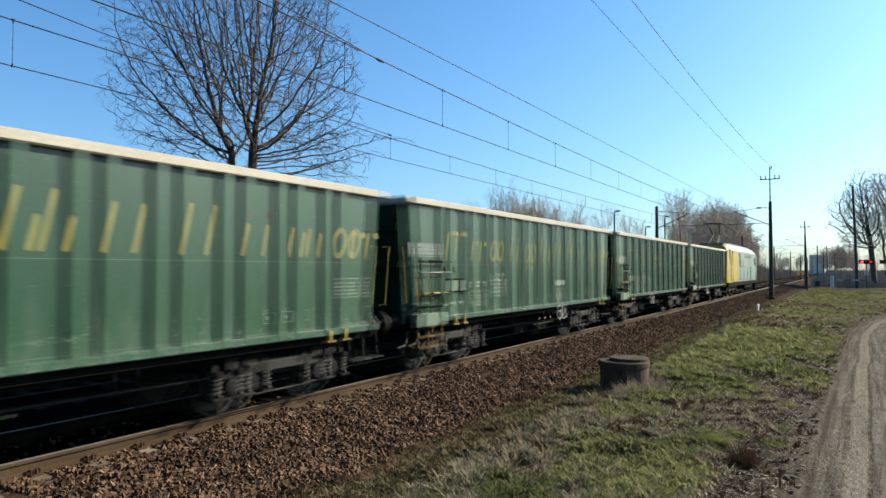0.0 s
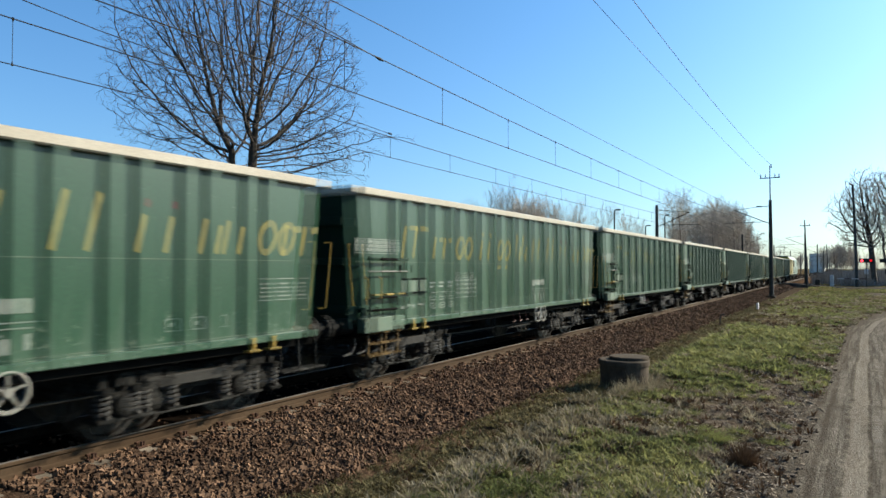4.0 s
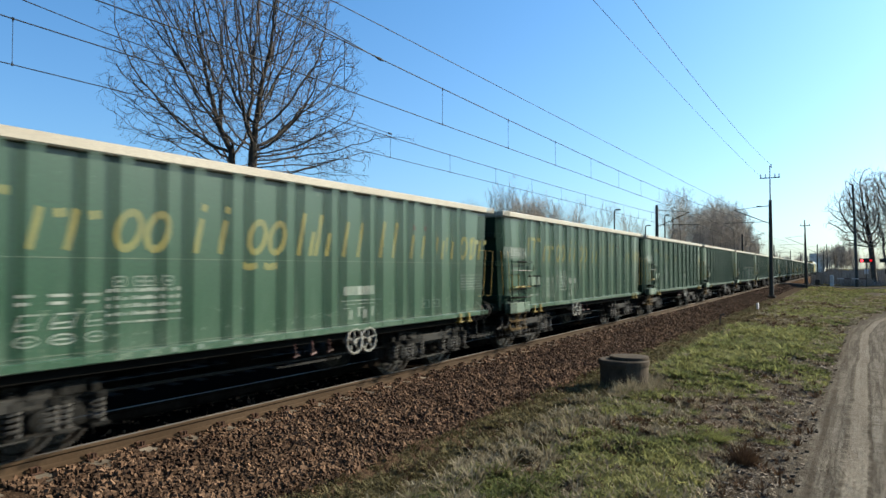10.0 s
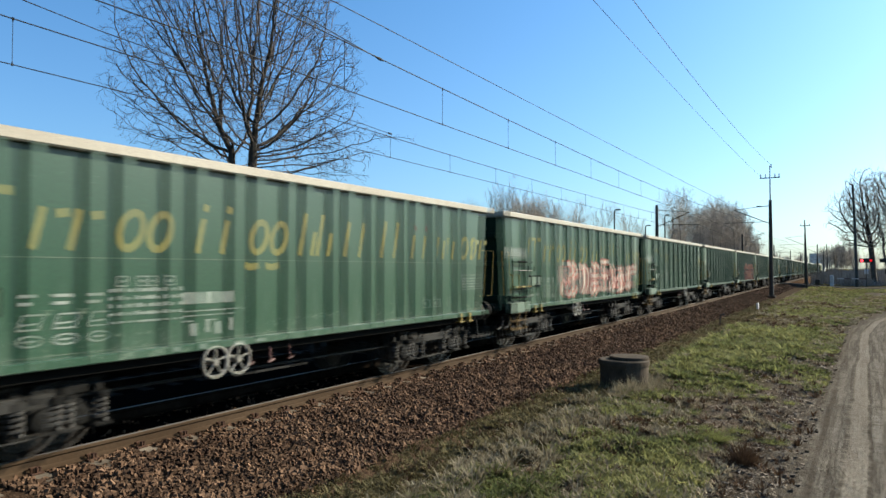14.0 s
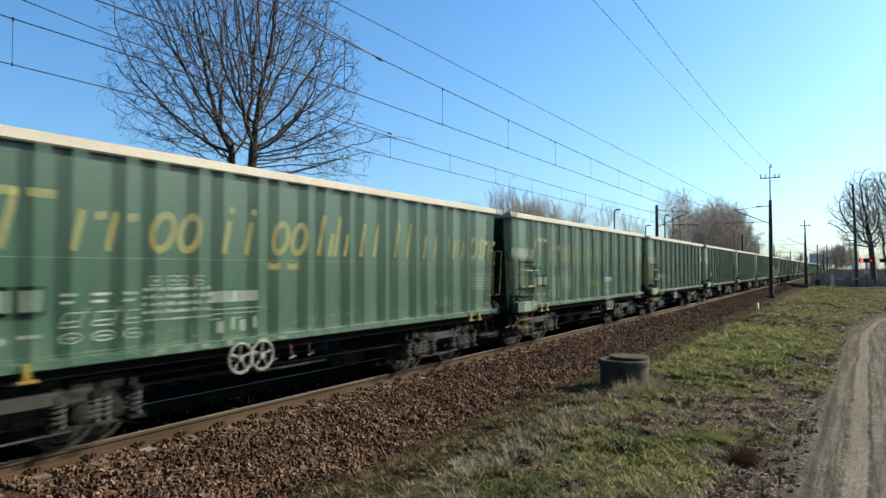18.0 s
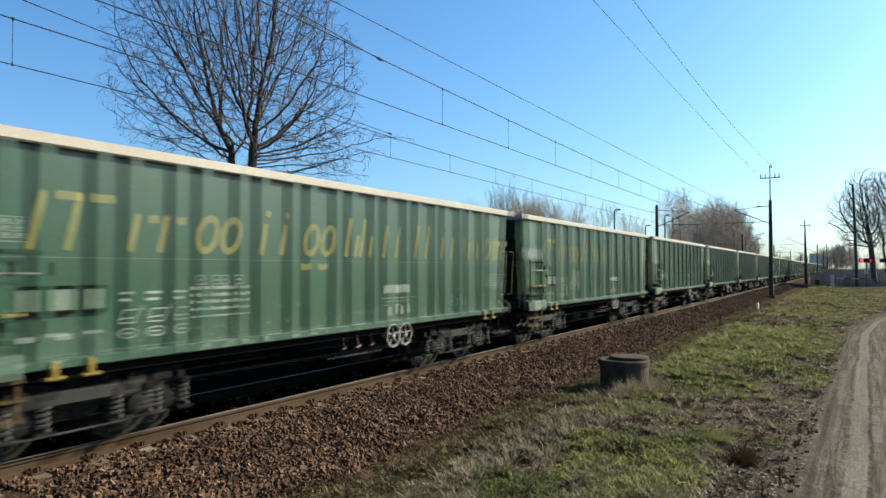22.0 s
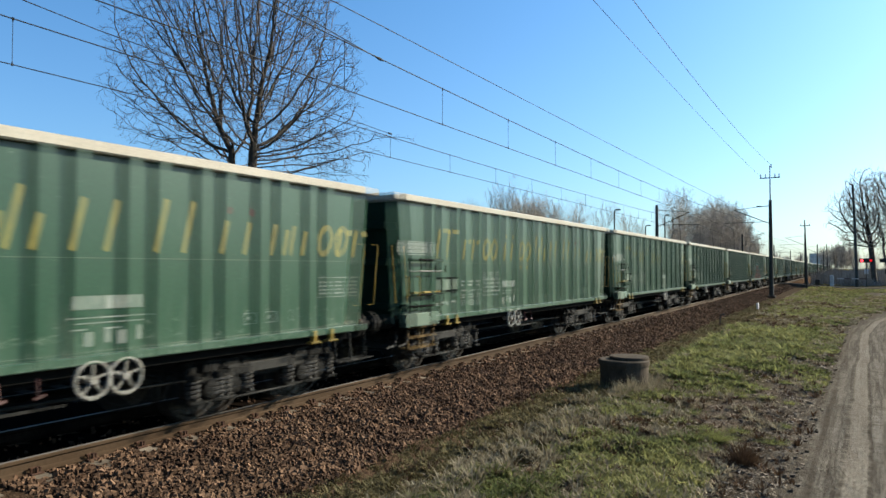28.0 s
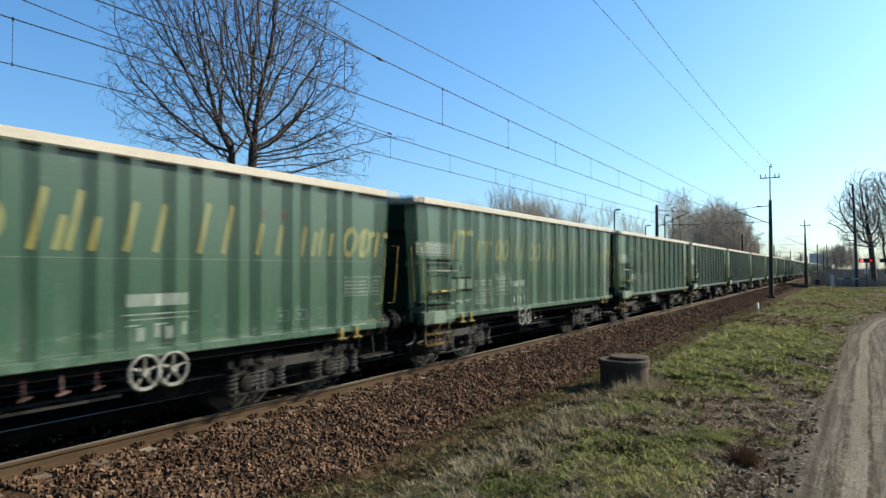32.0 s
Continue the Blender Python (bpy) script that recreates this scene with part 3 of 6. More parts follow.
def catenary_mast(x, y, side, tall):
    """A steel mast with a cantilever over the track; side is the way to the track (-1 or 1)."""
    t = thing("catenary_mast", "dark steel overhead line mast with a bracket arm", "mast", "overhead line masts", at=(x, y, GZ - 0.1))
    h = 8.95
    part("pole", tube([(0, 0, 0), (0, 0, 5.5), (0, 0, h)], [0.20, 0.165, 0.13], 10), MAST, t)
    part("foundation", box(-0.35, 0.35, -0.35, 0.35, 0, 0.35, 0.03), DARK_CONC, t, "stained concrete foundation block")
    reach = abs(x - min(TRACKS, key=lambda c: abs(c - x)))
    up = 0.7  # rail tops above the mast's foot
    arm = part("bracket_arm", tube([(side * 0.12, 0, up + 6.15), (side * reach * 1.02, 0, up + 7.45)], 0.032, 8), MAST, t)
    part("tie_rod", tube([(side * 0.12, 0, up + 7.75), (side * reach * 0.98, 0, up + 7.45)], 0.018, 6), MAST, t)
    part("registration_arm", tube([(side * 0.5, 0, up + 6.3), (side * (reach + 0.9), 0, up + 6.25), (side * (reach + 0.2), 0, up + 5.72)], 0.022, 6), MAST, t)
    part("insulator", insulator(bmesh.new(), (side * 0.16, 0, up + 6.17), (side * 0.42, 0, 0.19), 5), PORCELAIN, arm)
    if tall:
        part("extension_pole", tube([(0, 0, h), (0, 0, h + 3.1)], [0.055, 0.04], 8), MAST, t)
        part("crossarm", box(-0.82, 0.82, -0.04, 0.04, h + 1.95, h + 2.03, 0.01), MAST, t)
        for ix, iz in ((-0.75, h + 2.03), (-0.35, h + 2.03), (0.75, h + 2.03), (0.4, h + 2.03), (0.12, h + 2.9)):
            part("insulator", insulator(bmesh.new(), (ix, 0, iz), (0, 0, 0.34), 3, 0.075), PORCELAIN, t)
        part("lamp_bracket", tube([(0, 0, h - 0.65), (-0.75, 0, h - 0.55)], 0.02, 6), MAST, t)
        part("small_lamp", box(-1.15, -0.7, -0.08, 0.08, h - 0.62, h - 0.5, 0.03), MAST, t)
    return t


SPAN = 66.0
for i in range(-1, 8):
    catenary_mast(3.0, 68.3 + SPAN * i if i >= 0 else -1.5, -1, i <= 0)
    catenary_mast(-7.0, 68.3 + SPAN * i if i >= 0 else -1.5, 1, False)


CONTACT = 5.66


def wires(cx, high, sag, second):
    t = thing("overhead_line", "thin overhead contact and carrier wires with droppers", "overhead line", "overhead lines", "structure", at=(cx, 0, 0))
    bm, bc = bmesh.new(), bmesh.new()
    supports = [-1.5 - SPAN, -1.5] + [68.3 + SPAN * i for i in range(8)]
    drops = []
    for a, b in zip(supports, supports[1:]):
        pts = []
        for k in range(19):
            s = k / 18
            pts.append((0, a + (b - a) * s, high - sag * 4 * s * (1 - s)))
        bm_tube(bm, pts, 0.012, 5)
        k = a + (4.2 if cx else 4.55)
        while k < b - 2 and a < 140:
            s = (k - a) / (b - a)
            drops.append((k, high - sag * 4 * s * (1 - s)))
            k += 3.9
    bm_tube(bc, [(0, supports[0], CONTACT), (0, supports[1], CONTACT), (0, 68.3, CONTACT), (0, 600, CONTACT)], 0.0105, 5)
    part("carrier_wire", bm, WIRE, t)
    if second:
        part("second_wire", tube(list(zip((0.06,) * 4, (-1.5, 12.0, 30.0, 68.3), second)), 0.010, 5), WIRE, t)
    part("contact_wire", bc, WIRE, t)
    for y, z in drops:
        part("dropper", tube([(0, y, CONTACT - 0.02), (0, y, CONTACT + 0.07), (0, y, z - 0.07), (0, y, z + 0.02)], [0.022, 0.005, 0.005, 0.024], 4), WIRE, t)


wires(0.0, 6.9, 0.48, (7.2, 7.29, 7.38, 7.7))
wires(-4.0, 6.62, 0.36, None)


def power_lines():
    t = thing("power_line", "thin bare wires strung along the mast tops", "power line", "", "structure")
    z0 = GZ - 0.1 + 8.95
    for ix, near, iz, sag, thick in ((-0.75, 0.0, z0 + 2.12, 0.36, 0.0085), (0.12, -0.32, z0 + 3.15, 0.88, 0.011)):
        pts = [(3.0 + ix + near * (1 - k / 16), -1.5 + 69.8 * k / 16, iz - sag * 4 * (k / 16) * (1 - k / 16)) for k in range(17)]
        part("wire", tube(pts, thick, 5), WIRE, t)


def feeder_wires():
    """Tension wires that drop to the carrier wires and are clamped there."""
    t = thing("feeder_wire", "thin wires clamped to the carrier wires", "overhead line", "overhead lines", "structure")
    part("wire", tube([(-4.0, -1.5, 7.5), (-4.0, 6.77, 6.86), (-4.0, 8.24, 6.75), (-4.0, 18.3, 6.42)], 0.010, 5), WIRE, t)
    part("wire", tube([(0.0, -1.5, 7.6), (0.0, 6.0, 7.02), (0.0, 12.06, 6.58)], 0.010, 5), WIRE, t)
    part("clamp", tube([(0.0, 11.9, 6.6), (0.0, 12.05, 6.59), (0.0, 12.2, 6.58)], [0.015, 0.035, 0.015], 6), WIRE, t)
    part("clamp", tube([(-4.0, 18.2, 6.43), (-4.0, 18.35, 6.42)], 0.03, 6), WIRE, t)


feeder_wires()
power_lines()


# ---- the train ----
LEN = 14.04
RIBS = [1.85 + 1.04 * k for k in range(11)]  # from the rear coupling plane
PANEL_X, RIB_X = 1.345, 1.453
Z_SILL, Z_RIM, Z_TOP = 1.04, 3.365, 3.5


def local(o):
    return o - LEN / 2


def side_x(o):
    """The side's outer face at o metres from the rear coupling plane: flat sheet and hat-shaped ribs."""
    d = min(abs(o - r) for r in RIBS)
    return PANEL_X + (RIB_X - PANEL_X) * min(1.0, max(0.0, (0.15 - d) / 0.062))


def strip_on_side(o0, o1, z0, z1, slant=0.0, lift=0.005, waist=0.0):
    """A thin coat of paint that follows the sheet and the ribs; slant leans it forward with height."""
    bm = bmesh.new()
    cuts = sorted({o0, o1} | {c for r in RIBS for c in (r - 0.15, r - 0.088, r + 0.088, r + 0.15) if o0 < c < o1})
    rows = [(z0, 0.0), (z1, slant)]
    grid = [[bm.verts.new((side_x(o + sl) + lift, local(o + sl), z)) for o in cuts] for z, sl in rows]
    for i in range(len(cuts) - 1):
        bm.faces.new((grid[0][i], grid[0][i + 1], grid[1][i + 1], grid[1][i]))
    return bm


def stroke_on_side(bm, pts, w, lift=0.005):
    """A painted stroke of width w through (o, z) points; it closes where the last point is the first."""
    fine = []
    for (o0, z0), (o1, z1) in zip(pts, pts[1:]):
        n = max(2, int(math.hypot(o1 - o0, z1 - z0) / 0.025) + 1)
        fine += [(o0 + (o1 - o0) * i / n, z0 + (z1 - z0) * i / n) for i in range(n)]
    closed = pts[0] == pts[-1]
    if not closed:
        fine.append(pts[-1])
    k = len(fine)
    prev = first = None
    for i, (o, z) in enumerate(fine):
        a, b = (fine[i - 1], fine[(i + 1) % k]) if closed else (fine[max(0, i - 1)], fine[min(k - 1, i + 1)])
        d = math.hypot(b[0] - a[0], b[1] - a[1]) or 1.0
        px, pz = -(b[1] - a[1]) / d * w / 2, (b[0] - a[0]) / d * w / 2
        pair = [bm.verts.new((side_x(oo) + lift, local(oo), zz)) for oo, zz in ((o + px, z + pz), (o - px, z - pz))]
        if prev:
            bm.faces.new((prev[0], pair[0], pair[1], prev[1]))
        prev, first = pair, first or pair
    if closed:
        bm.faces.new((prev[0], first[0], first[1], prev[1]))
    return bm


def curl(o, z, rx, rz, a0, a1, n=14):
    return [(o + rx * math.cos(radians(a0 + (a1 - a0) * k / n)), z + rz * math.sin(radians(a0 + (a1 - a0) * k / n))) for k in range(n + 1)]


def wheelset_bm():
    bm = bmesh.new()
    for s in (1, -1):
        prof = [(0.68, 0.10), (0.68, 0.22), (0.70, 0.24), (0.70, 0.39), (0.682, 0.40), (0.682, 0.488), (0.716, 0.486), (0.722, 0.46), (0.815, 0.452), (0.815, 0.40), (0.755, 0.385), (0.745, 0.24), (0.79, 0.2), (0.79, 0.10)]
        rings = []
        for k in range(24):
            a = 2 * math.pi * k / 24
            rings.append([bm.verts.new((s * x, r * math.cos(a), r * math.sin(a))) for x, r in prof])
        for a, b in zip(rings, rings[1:] + rings[:1]):
            for i in range(len(prof) - 1):
                bm.faces.new((a[i], a[i + 1], b[i + 1], b[i]))
    bm_tube(bm, [(-0.95, 0, 0), (0.95, 0, 0)], 0.085, 12)
    return bm


def spring_bm():
    bm = bmesh.new()
    pts = [(0.085 * math.cos(a), 0.085 * math.sin(a), 0.27 * a / (2 * math.pi * 4.5)) for a in [2 * math.pi * 4.5 * i / 36 for i in range(37)]]
    return bm_tube(bm, pts, 0.021, 5)


def side_frame_bm():
    prof = [(-1.25, 0.84), (-1.3, 0.66), (-1.12, 0.62), (-0.62, 0.62), (-0.4, 0.52), (0.4, 0.52), (0.62, 0.62), (1.12, 0.62), (1.3, 0.66), (1.25, 0.84), (0.6, 0.84), (0.3, 0.72), (-0.3, 0.72), (-0.6, 0.84)]
    bm = prism(prof, "x", 0.95, 1.06)
    for y in (-1.17, -0.63, 0.63, 1.17):  # spring cups
        bm_tube(bm, [(1.13, y, 0.62), (1.13, y, 0.69)], 0.11, 10)
        bm_box(bm, 1.0, 1.14, y - 0.06, y + 0.06, 0.66, 0.80, 0.01)
    for y in (-0.9, 0.9):
        bm_box(bm, 1.04, 1.16, y - 0.13, y + 0.13, 0.68, 0.86, 0.02)
    return bm


def axle_box_bm():
    bm = bmesh.new()
    bm_box(bm, 0.95, 1.13, -0.15, 0.15, -0.13, 0.16, 0.04)
    bm_tube(bm, [(1.1, 0, 0), (1.19, 0, 0), (1.2, 0, 0)], [0.125, 0.12, 0.07], 14)
    for y in (-0.27, 0.27):
        bm_box(bm, 0.92, 1.24, y - 0.12, y + 0.12, -0.17, -0.12, 0.012)
    bm_box(bm, 0.98, 1.08, -0.3, 0.3, -0.14, -0.08, 0.01)
    return bm


def tie_bm():
    """A thin rod under the axle boxes with hangers, and a lighter top flange on the side frame."""
    bm = tube([(1.1, -1.28, 0.3), (1.1, -0.5, 0.27), (1.1, 0.5, 0.27), (1.1, 1.28, 0.3)], 0.016, 6)
    for y in (-1.22, -0.55, 0.55, 1.22):
        bm_box(bm, 1.08, 1.12, y - 0.02, y + 0.02, 0.27, 0.4)
    bm_box(bm, 0.98, 1.2, -0.62, 0.62, 0.70, 0.74, 0.008)
    bm_box(bm, 1.16, 1.2, -0.6, 0.6, 0.6, 0.71, 0.008)
    bm_box(bm, 1.04, 1.1, -0.2, 0.2, 0.55, 0.68, 0.015)
    return bm


AXLES = (0.9, -0.9)


def make_bogie(parent, o, meshes):
    b = part("bogie", meshes["frame"], None, parent, at=(0, local(o), 0))
    for s in (0, 180):
        part("side_frame", meshes["side"], None, b, at=pose(0, 0, 0, 0, 0, s))
        part("end_beam", meshes["beam"], None, b, at=pose(0, 0, 0, 0, 0, s))
        part("tie_bar", meshes["tie"], None, b, at=pose(0, 0, 0, 0, 0, s))
    for y in AXLES:
        part("wheelset", meshes["wheels"], None, b, "worn steel wheels on an axle", at=(0, y, 0.46))
        for d in (-0.53, 0.53):
            part("brake_shoe", meshes["shoe"], None, b, at=(0.76, y + d, 0.5))
        for s in (1, -1):
            part("axle_box", meshes["axle_box"], None, b, at=Matrix.Translation((0, y, 0.46)) @ (pose(0, 0, 0) if s > 0 else pose(0, 0, 0, 0, 0, 180)))
        for d in (-0.27, 0.27):
            part("spring", meshes["spring"], None, b, at=(1.13, y + d, 0.35))
    return b


# Yellow side markings, one group of slanted strokes on each bay: (o, z) strokes, leaning forward.
def lean(pts):
    return [(o + (z - 2.28) * 0.24, z) for o, z in pts]


OVAL = [(0.165 + 0.15 * math.cos(2 * math.pi * (k % 20) / 20), 2.53 + 0.215 * math.sin(2 * math.pi * (k % 20) / 20)) for k in range(21)]
SHORT, TALL, MIDDLE = [(0, 2.28), (0, 2.73)], [(0, 2.28), (0, 2.94)], [(0, 2.28), (0, 2.87)]
FLAG, TAIL = [(0.15, 2.67), (0.3, 2.69)], [(-0.02, 2.13), (0.1, 2.1), (0.26, 2.13)]
MARKS = [
    (2.12, [[(0, 2.28), (0, 2.9)], [(0.12, 2.87), (0.44, 2.87)]]),
    (3.28, [SHORT, FLAG]), (4.2, [OVAL]), (5.38, [SHORT]), (6.25, [OVAL, TAIL]), (7.32, [TALL, [(0.27, 2.28), (0.27, 2.66)]]), (8.42, [MIDDLE]),
    (9.48, [TALL]), (10.5, [SHORT]), (11.42, [SHORT, [(0.27, 2.28), (0.27, 2.66)]]), (12.42, [OVAL]), (12.95, [SHORT, FLAG]),
]
DOTS = ((5.38, YELLOW), (10.5, RED_DIM))  # a small dot over two of the bars


def wall_end(sign):
    """An end wall that leans outwards with height, with two stiffening bars; sign 1 is the front end."""
    y_low, y_high = LEN / 2 - 0.69, LEN / 2 - 0.46
    prof = [(sign * y_low, Z_SILL), (sign * y_high, Z_RIM), (sign * (y_high - 0.05), Z_RIM), (sign * (y_low - 0.05), Z_SILL)]
    return prism(prof, "x", -PANEL_X + 0.13, PANEL_X - 0.13)


CORNER = 0.25


def corner_bm(sx, sy):
    """A folded corner post: its outer face turns from the side wall back to the end wall."""
    bm = bmesh.new()
    y_low, y_high = LEN / 2 - 0.69, LEN / 2 - 0.46
    loops = []
    for y, z in ((y_low, Z_SILL), (y_high, Z_RIM)):
        loops.append([bm.verts.new((sx * x, sy * (y - d), z)) for x, d in ((PANEL_X, CORNER), (PANEL_X - 0.13, 0.0), (PANEL_X - 0.13, 0.05), (PANEL_X - 0.05, CORNER))])
    for i in range(4):
        bm.faces.new((loops[0][i], loops[0][(i + 1) % 4], loops[1][(i + 1) % 4], loops[1][i]))
    bm.faces.new(loops[0][::-1])
    bm.faces.new(loops[1])
    bmesh.ops.recalc_face_normals(bm, faces=bm.faces)
    return bm


def build_wagon(turned):
    """turned: the brake gear sits towards the rear end, mirrored about the middle."""
    hw, plate = (5.63, 5.37) if turned else (8.64, 8.67)

    def br(o):
        return LEN - o if turned else o

    w = thing("gondola_wagon", "green steel high-sided freight wagon with cream rim", "freight wagon", "wagons of the freight train")
    yl, yh = LEN / 2 - 0.69, LEN / 2 - 0.46
    c = CORNER
    side_prof = [(-yl + c, Z_SILL), (yl - c, Z_SILL), (yh - c, Z_RIM), (-yh + c, Z_RIM)]
    part("side_wall", prism(side_prof, "x", PANEL_X - 0.05, PANEL_X), GREEN, w)
    part("side_wall", prism(side_prof, "x", -PANEL_X, -PANEL_X + 0.05), GREEN, w)
    rib = mesh_of("rib", prism([(PANEL_X - 0.01 + d, o) for o, d in [(-0.15, 0.0), (-0.088, RIB_X - PANEL_X + 0.01), (0.088, RIB_X - PANEL_X + 0.01), (0.15, 0.0)]], "z", Z_SILL + 0.01, Z_RIM + 0.01), GREEN)
    for o in RIBS:
        part("rib", rib, None, w, at=(0, local(o), 0))
        part("rib", rib, None, w, at=pose(0, local(o), 0, 0, 0, 180))
    for sx, sy in ((1, 1), (1, -1), (-1, 1), (-1, -1)):
        part("corner_post", corner_bm(sx, sy), GREEN, w)
    for s in (1, -1):
        end = part("end_wall", wall_end(s), GREEN_SHADE, w)
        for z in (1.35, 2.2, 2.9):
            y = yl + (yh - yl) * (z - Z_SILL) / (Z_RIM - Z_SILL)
            part("stiffener", box(-1.2, 1.2, *sorted((s * (y - 0.02), s * (y + 0.045))), z - 0.07, z + 0.07, 0.01), GREEN_SHADE, end)
    bm = bmesh.new()
    for sx in (1, -1):
        x0, x1 = sorted((sx * (PANEL_X - 0.07), sx * (RIB_X - 0.008)))
        bm_box(bm, x0, x1, -yh - 0.03, yh + 0.03, Z_RIM, Z_TOP, 0.02)
        y0, y1 = sorted((sx * (yh - 0.1), sx * (yh + 0.05)))
        bm_box(bm, -PANEL_X + 0.07, PANEL_X - 0.07, y0, y1, Z_RIM, Z_TOP - 0.005, 0.015)
    part("top_rim", bm, CREAM, w, "cream painted top rim")
    part("floor", box(-PANEL_X + 0.06, PANEL_X - 0.06, -yl + 0.05, yl - 0.05, 1.14, 1.2), INNER, w, "rust-brown steel floor")
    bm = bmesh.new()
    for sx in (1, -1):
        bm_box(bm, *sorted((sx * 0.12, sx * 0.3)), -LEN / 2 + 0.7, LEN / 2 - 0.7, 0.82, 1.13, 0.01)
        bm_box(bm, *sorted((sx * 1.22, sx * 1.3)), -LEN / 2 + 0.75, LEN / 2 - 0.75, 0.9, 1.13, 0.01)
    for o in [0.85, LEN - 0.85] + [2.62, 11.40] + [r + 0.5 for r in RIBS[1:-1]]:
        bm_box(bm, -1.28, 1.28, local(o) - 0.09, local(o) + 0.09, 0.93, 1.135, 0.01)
    part("underframe", bm, UNDER, w, "near-black steel underframe")
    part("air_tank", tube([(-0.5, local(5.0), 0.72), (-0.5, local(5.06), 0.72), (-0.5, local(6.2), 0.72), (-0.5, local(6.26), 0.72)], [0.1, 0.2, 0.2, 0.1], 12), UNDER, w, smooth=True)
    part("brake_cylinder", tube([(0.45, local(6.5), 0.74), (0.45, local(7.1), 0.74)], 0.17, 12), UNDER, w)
    part("brake_rod", tube([(0.9, local(3.9), 0.62), (0.9, local(10.2), 0.58)], 0.022, 6), BOGIE, w)
    part("seam_strip", strip_on_side(0.72, LEN - 0.72, 2.197, 2.205, lift=0.006), PALE, w, "thin pale welded seam")
    part("sill_beam", box(PANEL_X - 0.03, RIB_X - 0.012, local(1.62), local(LEN - 0.76), Z_SILL - 0.012, Z_SILL + 0.09, 0.012), GREEN, w)
    part("sill_seam", strip_on_side(0.8, LEN - 0.8, 1.16, 1.168, lift=0.006), PALE, w, "thin dusty line above the sill")
    part("sill_plate", box(PANEL_X - 0.02, RIB_X + 0.03, local(0.78), local(1.62), 0.97, 1.22, 0.008), PALE, w, "pale dusty sill plate")
    # the brakeman's corner at the rear: rungs, handrails, steps
    lad = part("ladder", tube([(1.44, local(0.98), 1.2), (1.44, local(0.98), 2.3)], 0.013, 6), UNDER, w, "dark steel rungs")
    part("stile", tube([(1.44, local(1.68), 1.2), (1.44, local(1.68), 2.3)], 0.013, 6), UNDER, lad)
    for z, m_, r_ in ((2.25, UNDER, 0.026), (2.03, SPRING, 0.017), (1.57, UNDER, 0.022), (1.35, UNDER, 0.024)):
        part("rung", bm_tube(tube([(1.46, local(0.9), z), (1.46, local(1.78), z)], r_, 6), [(1.36, local(1.74), z), (1.46, local(1.74), z)], 0.012, 5), m_, lad, "grey steel rung" if m_ is SPRING else "")
    for o in (1.16, 1.52):
        part("tread", box(1.42, 1.5, local(o) - 0.12, local(o) + 0.12, 1.60, 1.635, 0.006), YELLOW_RAIL, lad, "yellow tread")
    for o, z in ((0.82, 1.36), (1.82, 1.5), (1.9, 2.1)):  # hinges and catches
        part("catch", bm_box(box(1.33, 1.45, local(o) - 0.05, local(o) + 0.05, z - 0.03, z + 0.03, 0.01), 1.37, 1.47, local(o) - 0.02, local(o) + 0.02, z - 0.09, z + 0.05), UNDER, lad)
    for x, z0, z1 in ((1.40, 1.45, 2.5),):
        for s in (1, -1):
            y0, y1 = s * (LEN / 2 - 0.57), s * (LEN / 2 - 0.42)
            part("handrail", tube([(x - 0.06, y0 - s * 0.08, z0), (x, y0 + s * 0.02, z0), (x, y1, z1), (x - 0.06, y1 - s * 0.1, z1)], 0.013, 8), YELLOW_RAIL, w, "yellow handrail")
    part("short_handrail", tube([(1.43, local(0.86), 1.56), (1.49, local(0.86), 1.56), (1.49, local(0.85), 1.92), (1.43, local(0.85), 1.92)], 0.019, 6), YELLOW_RAIL, w, "yellow handrail")
    bm = bmesh.new()
    for o in (1.12, 1.65):
        bm_box(bm, 1.26, 1.32, local(o) - 0.025, local(o) + 0.025, 0.52, 1.0)
    for z, d_ in ((0.52, 0.26), (0.73, 0.14), (0.92, 0.05)):
        bm_box(bm, 1.36 - d_, 1.36, local(1.08), local(1.7), z, z + 0.03)
    part("step", bm, RUSTWOOD, w, "brown-yellow rear step frame")
    bm = bmesh.new()
    for o in (13.02, 13.42):
        bm_tube(bm, [(1.24, local(o), 1.0), (1.27, local(o), 0.55)], 0.017, 6)
    bm_box(bm, 1.12, 1.38, local(12.95), local(13.52), 0.52, 0.548, 0.006)
    part("stirrup_step", bm, BEAM, w, "grey hanging step")
    part("uncoupling_handle", tube([(1.22, local(0.82), 0.98), (1.24, local(0.82), 0.74), (1.24, local(0.74), 0.63), (1.24, local(0.5), 0.6)], 0.018, 6), SPRING, w, "grey bent grab bar under the buffer beam")
    panel = part("document_panel", box(PANEL_X, PANEL_X + 0.055, local(1.92), local(2.58), 1.60, 1.90, 0.006), UNDER, w, "dark framed document holder")
    for o in (1.96, 2.28):
        part("card", box(PANEL_X + 0.052, PANEL_X + 0.06, local(o), local(o + 0.26), 1.64, 1.86), PALE, panel, "grey card")
    for o in (2.33, 12.25):
        bm = box(RIB_X - 0.03, RIB_X + 0.05, local(o) - 0.05, local(o) + 0.05, 0.93, 1.12, 0.012)
        bm_box(bm, RIB_X - 0.05, RIB_X + 0.07, local(o) - 0.115, local(o) + 0.115, 0.92, 0.96, 0.012)
        part("rope_hook", bm, YELLOW_RAIL, w, "yellow towing hook")
    bm = bmesh.new()
    bm_tube(bm, [(1.42, local(hw) + 0.205 * math.cos(a), 0.86 + 0.205 * math.sin(a)) for a in [2 * math.pi * k / 20 for k in range(21)]], 0.026, 6, caps=False)
